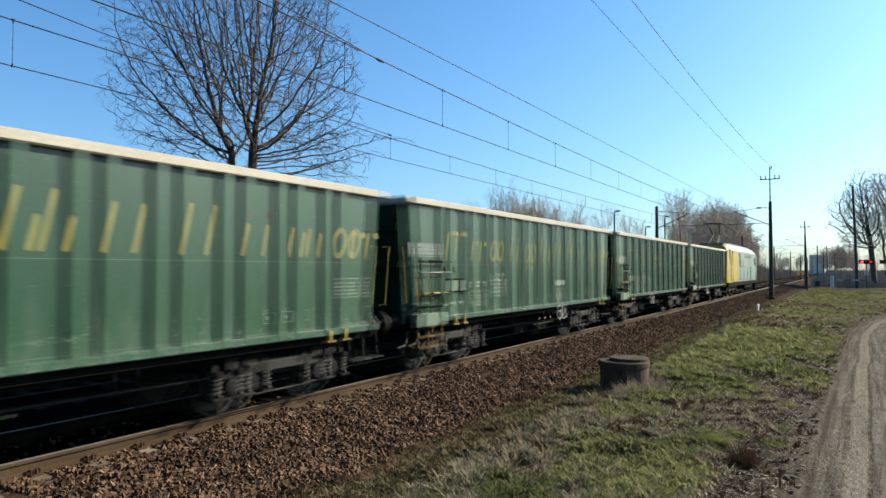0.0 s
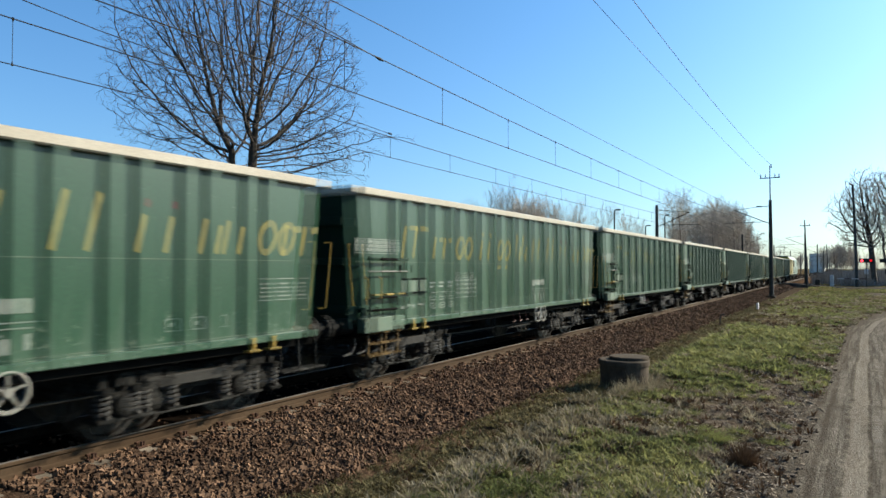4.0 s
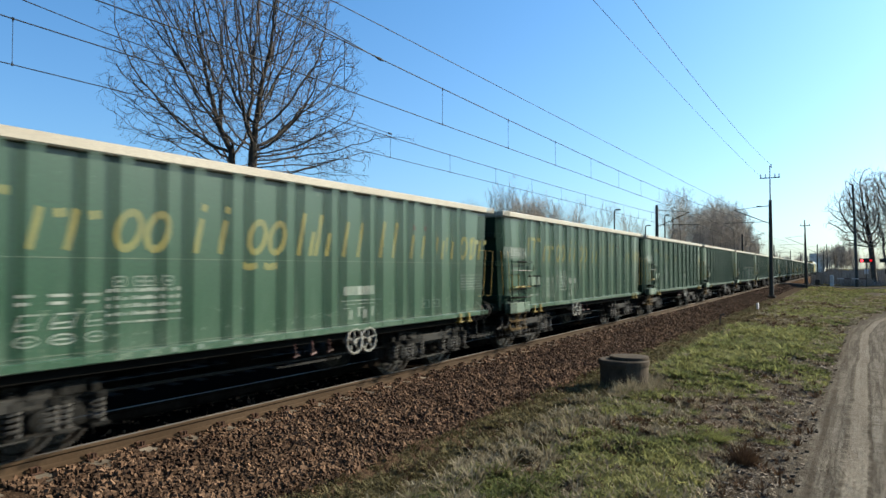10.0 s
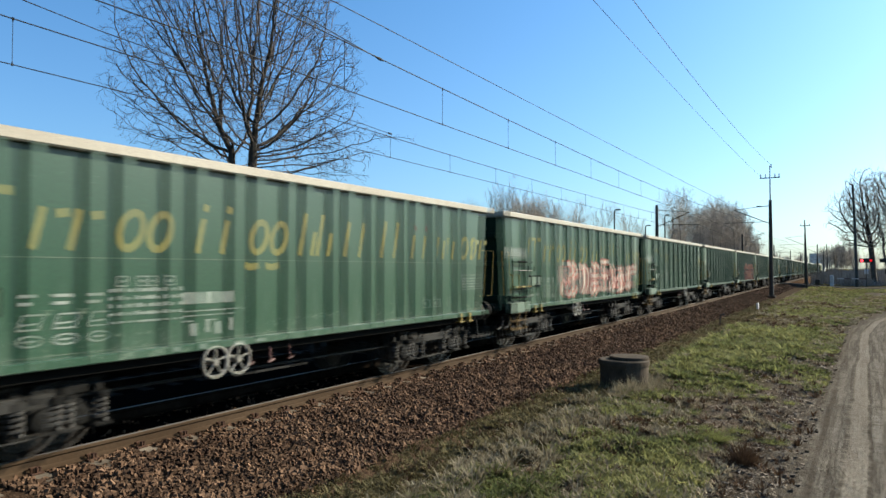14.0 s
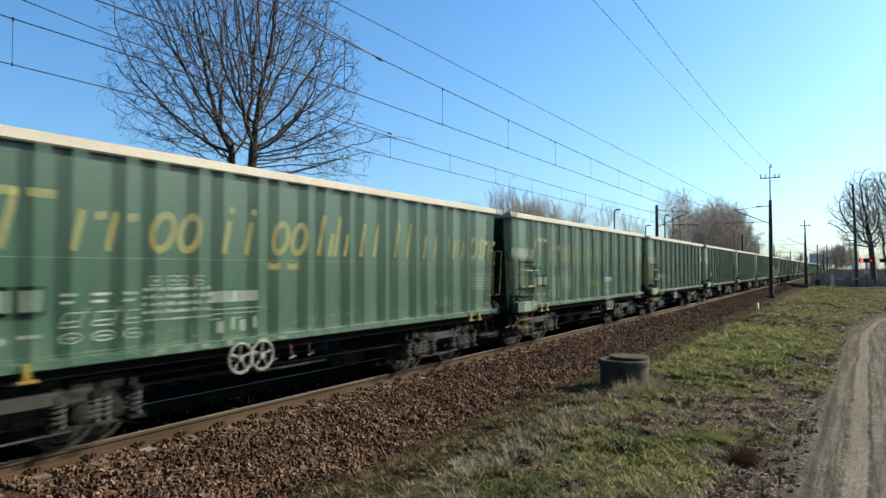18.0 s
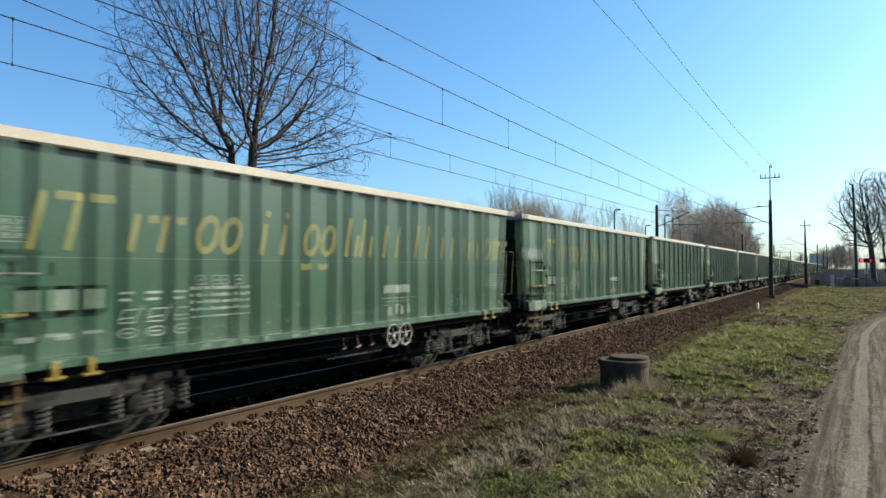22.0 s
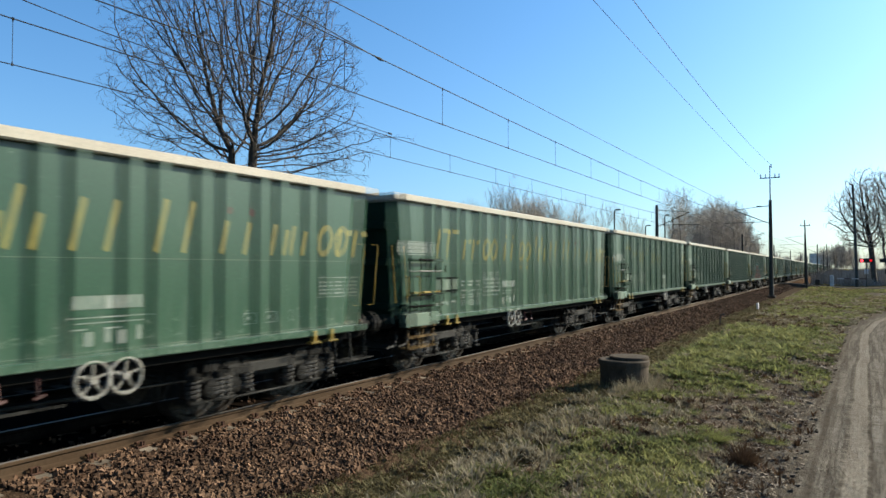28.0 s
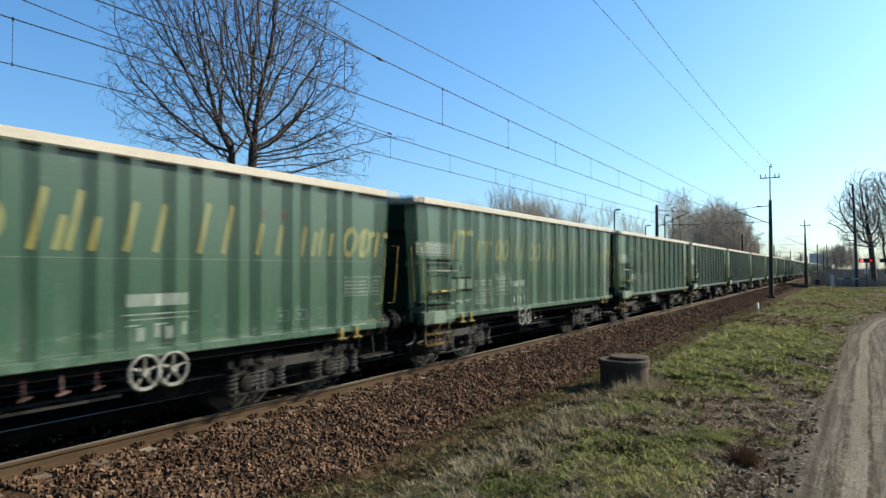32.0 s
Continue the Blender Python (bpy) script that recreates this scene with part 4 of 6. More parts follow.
    for k in range(5):
        a = 2 * math.pi * k / 5 + 0.3
        bm_tube(bm, [(1.41, local(hw), 0.86), (1.42, local(hw) + 0.195 * math.cos(a), 0.86 + 0.195 * math.sin(a))], 0.017, 5)
    bm_tube(bm, [(1.2, local(hw), 0.86), (1.45, local(hw), 0.86)], 0.05, 8)
    part("hand_wheel", bm, GREY_W, w, "light grey spoked brake wheel")
    for o in (br(7.3), br(7.7)):
        part("brake_lever", bm_tube(tube([(1.3, local(o), 0.95), (1.33, local(o), 0.74)], 0.016, 6), [(1.33, local(o) - 0.05, 0.73), (1.33, local(o) + 0.07, 0.76)], 0.022, 6), RED_DIM, w, "dull red changeover lever")
    part("lever_bar", box(1.3, 1.33, *sorted((local(br(6.9)), local(br(8.0)))), 0.60, 0.63), BOGIE, w)
    for s in (1, -1):
        for x in (0.875, -0.875):
            y0, y1 = s * (LEN / 2 - 0.72), s * (LEN / 2 - 0.02)
            bm = tube([(x, y0, 1.06), (x, y0 + s * 0.36, 1.06), (x, y0 + s * 0.361, 1.06), (x, y1 - s * 0.05, 1.06)], [0.14, 0.14, 0.105, 0.105], 14)
            bm_tube(bm, [(x, y1 - s * 0.06, 1.06), (x, y1, 1.06)], [0.23, 0.225], 18)
            part("buffer", bm, BOGIE, w, "dark steel buffer")
        part("coupling", bm_tube(box(-0.06, 0.06, *sorted((s * (LEN / 2 - 0.7), s * (LEN / 2 - 0.25))), 0.98, 1.1, 0.01), [(0, s * (LEN / 2 - 0.3), 1.0), (0, s * (LEN / 2 - 0.02), 0.9)], 0.035, 6), UNDER, w)
        for x in (0.35, 0.55):
            part("air_hose", tube([(x, s * (LEN / 2 - 0.7), 0.95), (x, s * (LEN / 2 - 0.6), 0.72), (x + 0.02, s * (LEN / 2 - 0.35), 0.6), (x, s * (LEN / 2 - 0.12), 0.68)], 0.024, 6), UNDER, w, "black air hose")
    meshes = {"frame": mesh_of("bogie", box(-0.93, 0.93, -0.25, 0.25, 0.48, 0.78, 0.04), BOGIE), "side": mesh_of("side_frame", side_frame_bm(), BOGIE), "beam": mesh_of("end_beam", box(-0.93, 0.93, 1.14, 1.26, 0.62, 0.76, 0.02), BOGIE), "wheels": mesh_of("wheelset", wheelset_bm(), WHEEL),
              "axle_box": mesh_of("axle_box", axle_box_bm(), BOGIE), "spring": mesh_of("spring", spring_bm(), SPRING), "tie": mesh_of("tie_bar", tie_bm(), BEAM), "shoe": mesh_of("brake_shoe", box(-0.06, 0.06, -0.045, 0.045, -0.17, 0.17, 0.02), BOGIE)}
    for o in (2.62, 11.40):
        make_bogie(w, o, meshes)
    # painted markings
    for o, strokes in MARKS:
        bm = bmesh.new()
        for st in strokes:
            stroke_on_side(bm, lean([(o + a, z) for a, z in st]), 0.095)
        part("yellow_marking", bm, YELLOW, w, "yellow slanted paint strokes")
    for o, paint in DOTS:
        part("marking_dot", stroke_on_side(bmesh.new(), lean([(o, 2.83), (o, 2.92)]), 0.1), paint, w, "small painted dot")

    def bars(name, rows, label, lift=0.006):
        bm = bmesh.new()
        for o0, o1, z0, z1 in rows:
            b2 = strip_on_side(o0, o1, z0, z1, lift=lift)
            me = bpy.data.meshes.new("bar")
            b2.to_mesh(me)
            b2.free()
            bm.from_mesh(me)
            bpy.data.meshes.remove(me)
        tagged(part(name, bm, WHITE, w, label), kind="stuff")

    r = random.Random(3)
    bars("table_marking", [(0.66, 1.7, z, z + 0.012) for z in (2.60, 2.53, 2.46, 2.39, 2.35)] + [(o, o + 0.013, 2.39, 2.61) for o in (0.66, 0.81, 0.96, 1.11, 1.26, 1.41, 1.56, 1.69)] + [(0.69 + 0.15 * k, 0.78 + 0.15 * k, z, z + 0.036) for k in range(7) for z in (2.408, 2.478, 2.548)], "white load table bars")
    bars("weight_marking", [(o + 0.02, o + 0.02 + r.uniform(0.12, 0.27), z, z + 0.034) for o in (3.12, 3.46) for z in (1.70, 1.78)], "white stencilled bars")
    bm = bmesh.new()
    for o in (3.14, 3.50):  # outlined load shapes
        stroke_on_side(bm, [(o, 1.45), (o + 0.22, 1.45), (o + 0.28, 1.60), (o + 0.06, 1.60), (o, 1.45)], 0.018)
        stroke_on_side(bm, [(o + 0.03, 1.5), (o + 0.2, 1.51)], 0.02)
        stroke_on_side(bm, curl(o + 0.13, 1.33, 0.13, 0.055, 0, 360, 16)[:-1] + [(o + 0.26, 1.33)], 0.018)
        stroke_on_side(bm, [(o + 0.06, 1.33), (o + 0.2, 1.33)], 0.02)
    for o in (4.24, 4.5):
        stroke_on_side(bm, [(o, 1.88), (o + 0.15, 1.88), (o + 0.15, 1.99), (o, 1.99), (o, 1.88)], 0.016)
        stroke_on_side(bm, [(o + 0.04, 1.935), (o + 0.11, 1.935)], 0.03)
    tagged(part("outline_marking", bm, WHITE, w, "white outlined load shapes"), kind="stuff")
    bars("data_marking", [(o, o + r.uniform(0.05, 0.1), z, z + r.uniform(0.03, 0.05)) for o in (4.14, 4.25, 4.36, 4.47, 4.58, 4.69) for z in (1.54, 1.63, 1.72, 1.81)] + [(4.16 + 0.11 * q, 4.24 + 0.11 * q, 1.45, 1.475) for q in range(6)], "white stencilled bars")
    bars("lower_marking", [(4.5, 4.75, 1.06, 1.12), (4.95, 5.1, 1.06, 1.12), (2.0, 2.2, 1.32, 1.38), (2.3, 2.55, 1.36, 1.4), (9.2, 9.9, 1.05, 1.09), (5.6, 6.2, 1.06, 1.1)], "white stencilled bars")
    bars("plate_marking", [(plate - 0.24, plate + 0.24, 1.63, 1.78)], "white painted plate")
    bars("brake_marking", [(plate - 8.45 + a, plate - 8.45 + b, c, d) for a, b, c, d in ((8.15, 8.8, 1.53, 1.545), (8.25, 8.7, 1.47, 1.485), (8.35, 8.47, 1.22, 1.38), (8.6, 8.68, 1.25, 1.42), (8.2, 8.4, 1.4, 1.42))], "white stencilled bars")
    bars("square_marking", [(10.9, 11.1, 1.3, 1.315), (10.9, 11.1, 1.45, 1.465), (10.9, 10.915, 1.3, 1.465), (11.085, 11.1, 1.3, 1.465), (10.96, 11.04, 1.36, 1.41), (11.3, 11.5, 1.3, 1.315), (11.3, 11.5, 1.45, 1.465), (11.3, 11.315, 1.3, 1.465), (11.485, 11.5, 1.3, 1.465)], "white outlined squares")
    bars("owner_marking", [(12.45, 13.2, 1.62, 1.63), (12.45, 13.2, 1.93, 1.94)] + [(12.5 + q * 0.085, 12.5 + q * 0.085 + r.uniform(0.04, 0.075), z, z + 0.024) for z in (1.67, 1.73, 1.79, 1.85) for q in range(7)], "white text panel bars")
    return w


WAGON, WAGON_TURNED = build_wagon(False), build_wagon(True)


def paint_mat(name, cols, scale, seed, distort=3.0):
    """Sprayed paint: bands of colour that swirl, with sharp outlines."""
    m = bpy.data.materials.new(name)
    m.use_nodes = True
    n, l = m.node_tree.nodes, m.node_tree.links
    b = n["Principled BSDF"]
    b.inputs["Roughness"].default_value = 0.55
    tc, mp, wv, rp = n.new("ShaderNodeTexCoord"), n.new("ShaderNodeMapping"), n.new("ShaderNodeTexNoise"), n.new("ShaderNodeValToRGB")
    mp.inputs["Location"].default_value = (seed, seed * 2.3, seed)
    wv.inputs["Scale"].default_value, wv.inputs["Detail"].default_value, wv.inputs["Distortion"].default_value = scale, 1.0, distort
    l.new(tc.outputs["Object"], mp.inputs[0])
    l.new(mp.outputs[0], wv.inputs["Vector"])
    l.new(wv.outputs["Fac"], rp.inputs[0])
    rp.color_ramp.interpolation = "CONSTANT"
    el = rp.color_ramp.elements
    while len(el) < len(cols):
        el.new(0.5)
    for i, (p, c) in enumerate(cols):
        el[i].position, el[i].color = p, (*c, 1)
    l.new(rp.outputs[0], b.inputs["Base Color"])
    return m


O_ = (0.27, 0.098, 0.062)
PAINT_WHITE = paint_mat("white_spray_paint", [(0, (0.160, 0.184, 0.160)), (0.42, (0.096, 0.136, 0.104)), (0.5, (0.192, 0.208, 0.184)), (0.6, (0.072, 0.112, 0.080))], 0.8, 3, 0.8)
PAINT_ORANGE = paint_mat("orange_spray_paint", [(0, O_), (0.43, (0.15, 0.035, 0.025)), (0.49, O_), (0.57, (0.31, 0.13, 0.085))], 1.6, 5, 2)
PAINT_BLACK = mat("black_spray_paint", (0.03, 0.035, 0.03), (0.06, 0.06, 0.05), 0.6, 4, 30, 0.0)
PAINT_CREAM = mat("cream_spray_paint", (0.31, 0.295, 0.25), (0.22, 0.21, 0.18), 0.6, 4, 30, 0.0)
PAINT_RED = paint_mat("red_spray_paint", [(0, (0.13, 0.032, 0.024)), (0.46, (0.07, 0.045, 0.032)), (0.52, (0.15, 0.045, 0.03)), (0.6, (0.05, 0.045, 0.033))], 1.8, 2)
PAINT_CYAN = mat("pale_cyan_spray_paint", (0.104, 0.216, 0.200), (0.080, 0.176, 0.168), 0.6, 4, 30, 0.0)
PAINT_LIME = mat("lime_spray_paint", (0.072, 0.160, 0.028), (0.048, 0.120, 0.028), 0.6, 4, 30, 0.0)
PAINT_TAN = mat("tan_spray_paint", (0.120, 0.084, 0.048), (0.096, 0.068, 0.040), 0.6, 4, 30, 0.0)


PAINT_CHALK = mat("chalky_white_spray_paint", (0.40, 0.335, 0.27), (0.25, 0.205, 0.165), 0.6, 3, 30, 0.0, spread=0.6)
PAINT_BRICK = mat("brick_red_spray_paint", (0.33, 0.085, 0.06), (0.22, 0.065, 0.05), 0.6, 4, 30, 0.0)
PAINT_HAZE = paint_mat("thin_pink_and_grey_spray_paint", [(0, (0.03, 0.06, 0.04)), (0.42, (0.13, 0.085, 0.065)), (0.5, (0.04, 0.05, 0.035)), (0.57, (0.20, 0.10, 0.075))], 1.5, 7, 1.2)
PAINT_UMBER = paint_mat("brown_and_peach_spray_paint", [(0, (0.055, 0.03, 0.022)), (0.40, (0.12, 0.07, 0.05)), (0.46, (0.022, 0.016, 0.012)), (0.51, (0.15, 0.092, 0.068)), (0.565, (0.045, 0.03, 0.022)), (0.61, (0.13, 0.055, 0.035))], 1.6, 4, 1.8)


def patch_on_side(low, high, o0, o1, step=0.05, lift=0.009):
    """A patch of paint between two outlines low(o) and high(o)."""
    bm = bmesh.new()
    n = int((o1 - o0) / step)
    cuts = sorted({o0 + (o1 - o0) * i / n for i in range(n + 1)} | {c for r in RIBS for c in (r - 0.15, r - 0.088, r + 0.088, r + 0.15) if o0 < c < o1})
    cols = []
    for o in cuts:
        a, b = low(o), max(low(o) + 0.01, high(o))
        cols.append([bm.verts.new((side_x(o) + lift, local(o), z)) for z in (a, b)])
    for p, q in zip(cols, cols[1:]):
        bm.faces.new((p[0], q[0], q[1], p[1]))
    return bm


def wav(base, amp, f, ph):
    return lambda o: base + amp * math.sin(o * f + ph) + amp * 0.6 * math.sin(o * f * 2.3 + ph * 2)


def scribble(o0, o1, z0, z1, seed, n):
    r = random.Random(seed)
    pts, o = [], o0
    for i in range(n):
        o = o0 + (o1 - o0) * i / (n - 1)
        pts.append((o + r.uniform(-0.06, 0.06), z0 if i % 2 else z1 + r.uniform(-0.1, 0.1)))
    return pts


def strokes(paths, w, lift=0.012):
    return [stroke_on_side(bmesh.new(), p, w, lift + 0.0006 * i) for i, p in enumerate(paths)]


def sprayed(name, lines, material, parent, label):
    for bm in lines:
        part(name, bm, material, parent, label)


def piped(g, paths, wide, edge, fill, rim, label, lift=0.010):
    """Fat sprayed lines with an outline: a wider stroke of the rim colour under each stroke of the fill colour."""
    for n, p in enumerate(paths):
        part("sprayed_outline", stroke_on_side(bmesh.new(), p, wide + 2 * edge, lift + 0.0004 * n), rim, g, label)
        part("sprayed_line", stroke_on_side(bmesh.new(), p, wide, lift + 0.006 + 0.0004 * n), fill, g, label)


def bezier(*pts, n=9):
    """A smooth line through the points."""
    p = [Vector(q) for q in (pts[0], *pts, pts[-1])]
    out = []
    for a, b, c, d in zip(p, p[1:], p[2:], p[3:]):
        for k in range(n):
            t = k / n
            out.append(tuple(0.5 * (2 * b + (c - a) * t + (2 * a - 5 * b + 4 * c - d) * t * t + (3 * b - a - 3 * c + d) * t**3)))
    return out + [tuple(pts[-1])]


def add_graffiti(ws):
    """Sprayed paint on some of the wagons; ws maps the wagon's number in the train to the wagon."""
    # thin white outlines and pale fills
    g = ws[8]
    sprayed("sprayed_line", strokes([[(5.1, 2.18), (7.4, 2.17), (9.4, 2.19), (11.2, 2.2)], bezier((5.3, 2.18), (5.1, 1.8), (4.75, 1.4), (4.25, 1.12)), bezier((11.2, 2.2), (11.5, 1.95), (11.9, 1.7), (12.2, 1.35)),
                                     bezier((5.4, 2.05), (5.6, 2.16), (5.9, 2.08)), bezier((6.5, 2.05), (6.8, 2.14), (7.1, 2.06))], 0.032), PAINT_CREAM, g, "white sprayed outline")
    sprayed("sprayed_line", strokes([bezier((5.55, 1.5), (5.7, 1.25), (5.95, 1.08)), curl(6.9, 1.1, 0.45, 0.34, 10, 180), bezier((7.4, 1.4), (7.7, 1.2), (7.75, 1.08)), bezier((11.3, 1.9), (11.6, 1.6), (11.5, 1.25))], 0.028), PAINT_WHITE, g, "faint white sprayed line")
    for low, high, a, b in ((lambda o: 2.12 - 0.35 * (o - 5.45), lambda o: 2.16 - 0.12 * (o - 5.45), 5.45, 5.95), (lambda o: 2.1 - 0.32 * (o - 6.65), lambda o: 2.14 - 0.1 * (o - 6.65), 6.65, 7.1),
                            (lambda o: 1.66 - 0.3 * (o - 7.5) if o < 8.0 else 1.42, lambda o: 1.68 + 0.42 * (o - 7.5) if o < 8.0 else 1.88, 7.5, 8.2), (lambda o: 1.18 if 8.75 < o < 9.2 else 1.75, lambda o: 2.1, 8.5, 9.45), (lambda o: 1.45, lambda o: 2.05 - 0.1 * (o - 10.6), 10.6, 11.1)):
        part("sprayed_paint", patch_on_side(low, high, a, b), PAINT_WHITE, g, "pale white sprayed patch")
    # an orange block with black and cream angles
    g = ws[13]
    part("sprayed_paint", patch_on_side(wav(1.1, 0.02, 3, 1), lambda o: 2.5 if o < 7.5 else 2.34 if o < 8.9 else 2.46, 6.15, 11.7), PAINT_ORANGE, g, "orange sprayed block")
    ks, cs = [], []
    for a, b, top in ((6.2, 7.45, 2.5), (7.75, 8.75, 2.34), (9.05, 10.1, 2.46), (10.4, 11.6, 2.46)):
        cs.append([(a, 1.9), (a, top), (b, top + 0.02), (b, 1.2)])
        cs.append([(a + 0.12, 2.02), (a + 0.5, 2.02), (a + 0.5, 2.1), (b - 0.2, 2.1)])
        cs.append([(a + 0.05, 1.8), (b - 0.3, 1.82), (b - 0.3, 1.2)])
        ks.append([(a + 0.03, top + 0.05), (b, top + 0.07)])
        ks.append([(a + 0.1, 1.95), (b - 0.25, 1.97)])
        ks.append([(b + 0.02, top - 0.2), (b + 0.04, 1.15)])
        ks.append([(a + 0.55, 1.55), (b - 0.35, 1.56), (b - 0.33, 1.4)])
    sprayed("sprayed_line", strokes(ks, 0.1), PAINT_BLACK, g, "black sprayed angles")
    sprayed("sprayed_line", strokes(cs, 0.028, 0.016), PAINT_CREAM, g, "cream sprayed outlines")
    for a, b, hi in ((5.55, 5.98, 2.32), (11.65, 12.2, 2.2)):
        part("sprayed_paint", patch_on_side(wav(1.12, 0.02, 3, a), wav(hi, 0.02, 4, a), a, b), PAINT_RED, g, "red sprayed end bar")
    # fat white loops with red outlines
    g = ws[16]
    part("sprayed_paint", patch_on_side(wav(1.3, 0.05, 2.5, 1), lambda o: 2.12 + 0.05 * math.sin(o * 1.8) - 0.45 * max(0, o - 11.6), 4.4, 12.3), PAINT_HAZE, g, "thin pink and grey sprayed ground")
    loops = []
    for o, w_, h_, kind in ((4.7, 0.95, 2.22, 0), (5.85, 0.9, 2.28, 1), (6.95, 0.95, 2.22, 2), (8.1, 0.9, 2.3, 3), (9.05, 0.75, 2.28, 1), (9.95, 1.0, 2.1, 4), (11.1, 0.8, 2.15, 2), (11.9, 0.75, 2.22, 5)):
        if kind == 0:
            loops += [bezier((o, h_), (o + w_ * 0.6, h_), (o + w_, h_ - 0.25), (o + 0.2, 1.75), (o, 1.4), (o + w_ * 0.6, 1.28), (o + w_, 1.5)), bezier((o + 0.3, 1.9), (o + 0.5, 1.5), (o + 0.45, 1.25))]
        elif kind == 1:
            loops += [bezier((o + 0.1, h_), (o + 0.15, 1.8), (o + 0.05, 1.3)), bezier((o + 0.15, h_ - 0.1), (o + w_ * 0.8, h_ - 0.2), (o + w_, 1.7), (o + w_ * 0.7, 1.3))]
        elif kind == 2:
            loops += [bezier((o + w_, h_ - 0.12), (o + w_ * 0.4, h_), (o, h_ - 0.4), (o + 0.1, 1.4), (o + w_ * 0.5, 1.25), (o + w_, 1.45)), bezier((o + 0.25, 1.82), (o + w_, 1.86)), bezier((o + 0.2, 1.55), (o + w_ * 0.9, 1.6))]
        elif kind == 3:
            loops += [bezier((o, h_), (o + w_ * 0.5, h_ + 0.02), (o + w_, h_)), bezier((o + w_ * 0.5, h_), (o + w_ * 0.35, 1.8), (o + w_ * 0.55, 1.3)), bezier((o, 1.75), (o + 0.5, 1.85), (o + w_, 1.7), (o + w_, 1.35))]
        elif kind == 4:
            loops += [curl(o + 0.5, 1.5, 0.52, 0.36, 200, -20), curl(o + 0.5, 1.5, 0.26, 0.2, 0, 330), bezier((o, 1.28), (o + 0.5, 1.3), (o + 1.05, 1.36)), bezier((o + 0.1, h_), (o + 0.5, h_ - 0.06), (o + 1.0, h_ - 0.3))]
        else:
            loops += [bezier((o - 0.3, 1.35), (o, 1.75), (o + 0.1, 2.05), (o + 0.45, h_)), bezier((o, 1.9), (o + 0.3, 1.95), (o + 0.75, 2.05)), bezier((o + 0.4, h_), (o + 0.85, 2.12), (o + 0.6, 1.88))]
    piped(g, loops, 0.115, 0.055, PAINT_CHALK, PAINT_BRICK, "white sprayed loops with red outlines")
    sprayed("sprayed_line", strokes([scribble(12.35, 13.2, 1.6, 1.68, 2, 11), scribble(12.4, 13.1, 1.44, 1.54, 6, 9)], 0.028), PAINT_LIME, g, "green scribble")
    sprayed("sprayed_line", strokes([scribble(6.5 + 0.24 * q, 6.7 + 0.24 * q, 1.46, 1.72, 9 + q, 4) for q in range(5)], 0.045), PAINT_LIME, ws[21], "green scribble")
    sprayed("sprayed_line", strokes([curl(11.3 + 0.16 * q, z, 0.07, 0.1, 30 * q, 30 * q + 290) for q in range(5) for z in (1.92, 1.66)], 0.03), PAINT_CREAM, ws[24], "white scribble")
    sprayed("sprayed_line", strokes([curl(5.2 + 0.16 * q, z, 0.08, 0.13, 50 * q, 50 * q + 280) for q in range(4) for z in (1.86, 1.5)] + [bezier((5.1, 2.05), (5.3, 1.7), (5.2, 1.35)), bezier((5.75, 2.05), (5.6, 1.7), (5.8, 1.35))], 0.035), PAINT_CREAM, ws[24], "white scribble")
    sprayed("sprayed_line", strokes([bezier((9.2, 1.66), (9.7, 1.76), (10.25, 1.7), (10.45, 1.64), (9.9, 1.6), (9.4, 1.62), (9.9, 1.72), (10.35, 1.72))], 0.022), PAINT_CREAM, ws[25], "white scribble")
    # brown and peach figures without detail, outlined in pale blue
    g = ws[30]
    part("sprayed_paint", patch_on_side(wav(1.1, 0.02, 2, 0), lambda o: 1.55 + 0.1 * math.sin(o * 3), 3.9, 4.95), PAINT_RED, g, "red sprayed ground")
    part("sprayed_paint", patch_on_side(wav(1.1, 0.015, 2, 0), lambda o: 2.05 + 0.4 * max(0.0, math.sin((o - 4.9) / 1.35 * math.pi)) ** 0.4, 4.9, 6.25), PAINT_UMBER, g, "brown and peach sprayed shape")
    part("sprayed_paint", patch_on_side(lambda o: 1.08 if o < 7.0 else 2.02, lambda o: 2.18 + 0.2 * max(0.0, math.sin((o - 6.2) / 1.0 * math.pi)) ** 0.5, 6.2, 7.2), PAINT_UMBER, g, "brown and peach sprayed shape")
    part("sprayed_paint", patch_on_side(wav(1.08, 0.015, 2, 1), lambda o: 1.55 + 0.58 * max(0.0, math.sin((o - 7.05) / 1.15 * math.pi)) ** 0.45, 7.2, 8.15), PAINT_UMBER, g, "brown and peach sprayed shape")
    part("sprayed_paint", patch_on_side(wav(1.08, 0.015, 2, 1), lambda o: 1.62 - 0.25 * (o - 8.15), 8.15, 9.1), PAINT_RED, g, "red sprayed ground")
    sprayed("sprayed_line", strokes([bezier((4.75, 1.25), (4.8, 2.0), (5.0, 2.42), (5.5, 2.52), (6.1, 2.46)), bezier((6.05, 2.4), (6.5, 2.46), (7.05, 2.42), (7.25, 2.2), (7.0, 1.98), (6.6, 1.9), (6.7, 1.7), (7.05, 1.78)),
                                     bezier((7.05, 1.75), (7.2, 2.1), (7.6, 2.2), (8.0, 2.08), (8.2, 1.7), (8.2, 1.1)), bezier((5.3, 2.1), (5.15, 1.85), (5.3, 1.7))], 0.055, 0.0135), PAINT_CYAN, g, "pale blue sprayed outline")
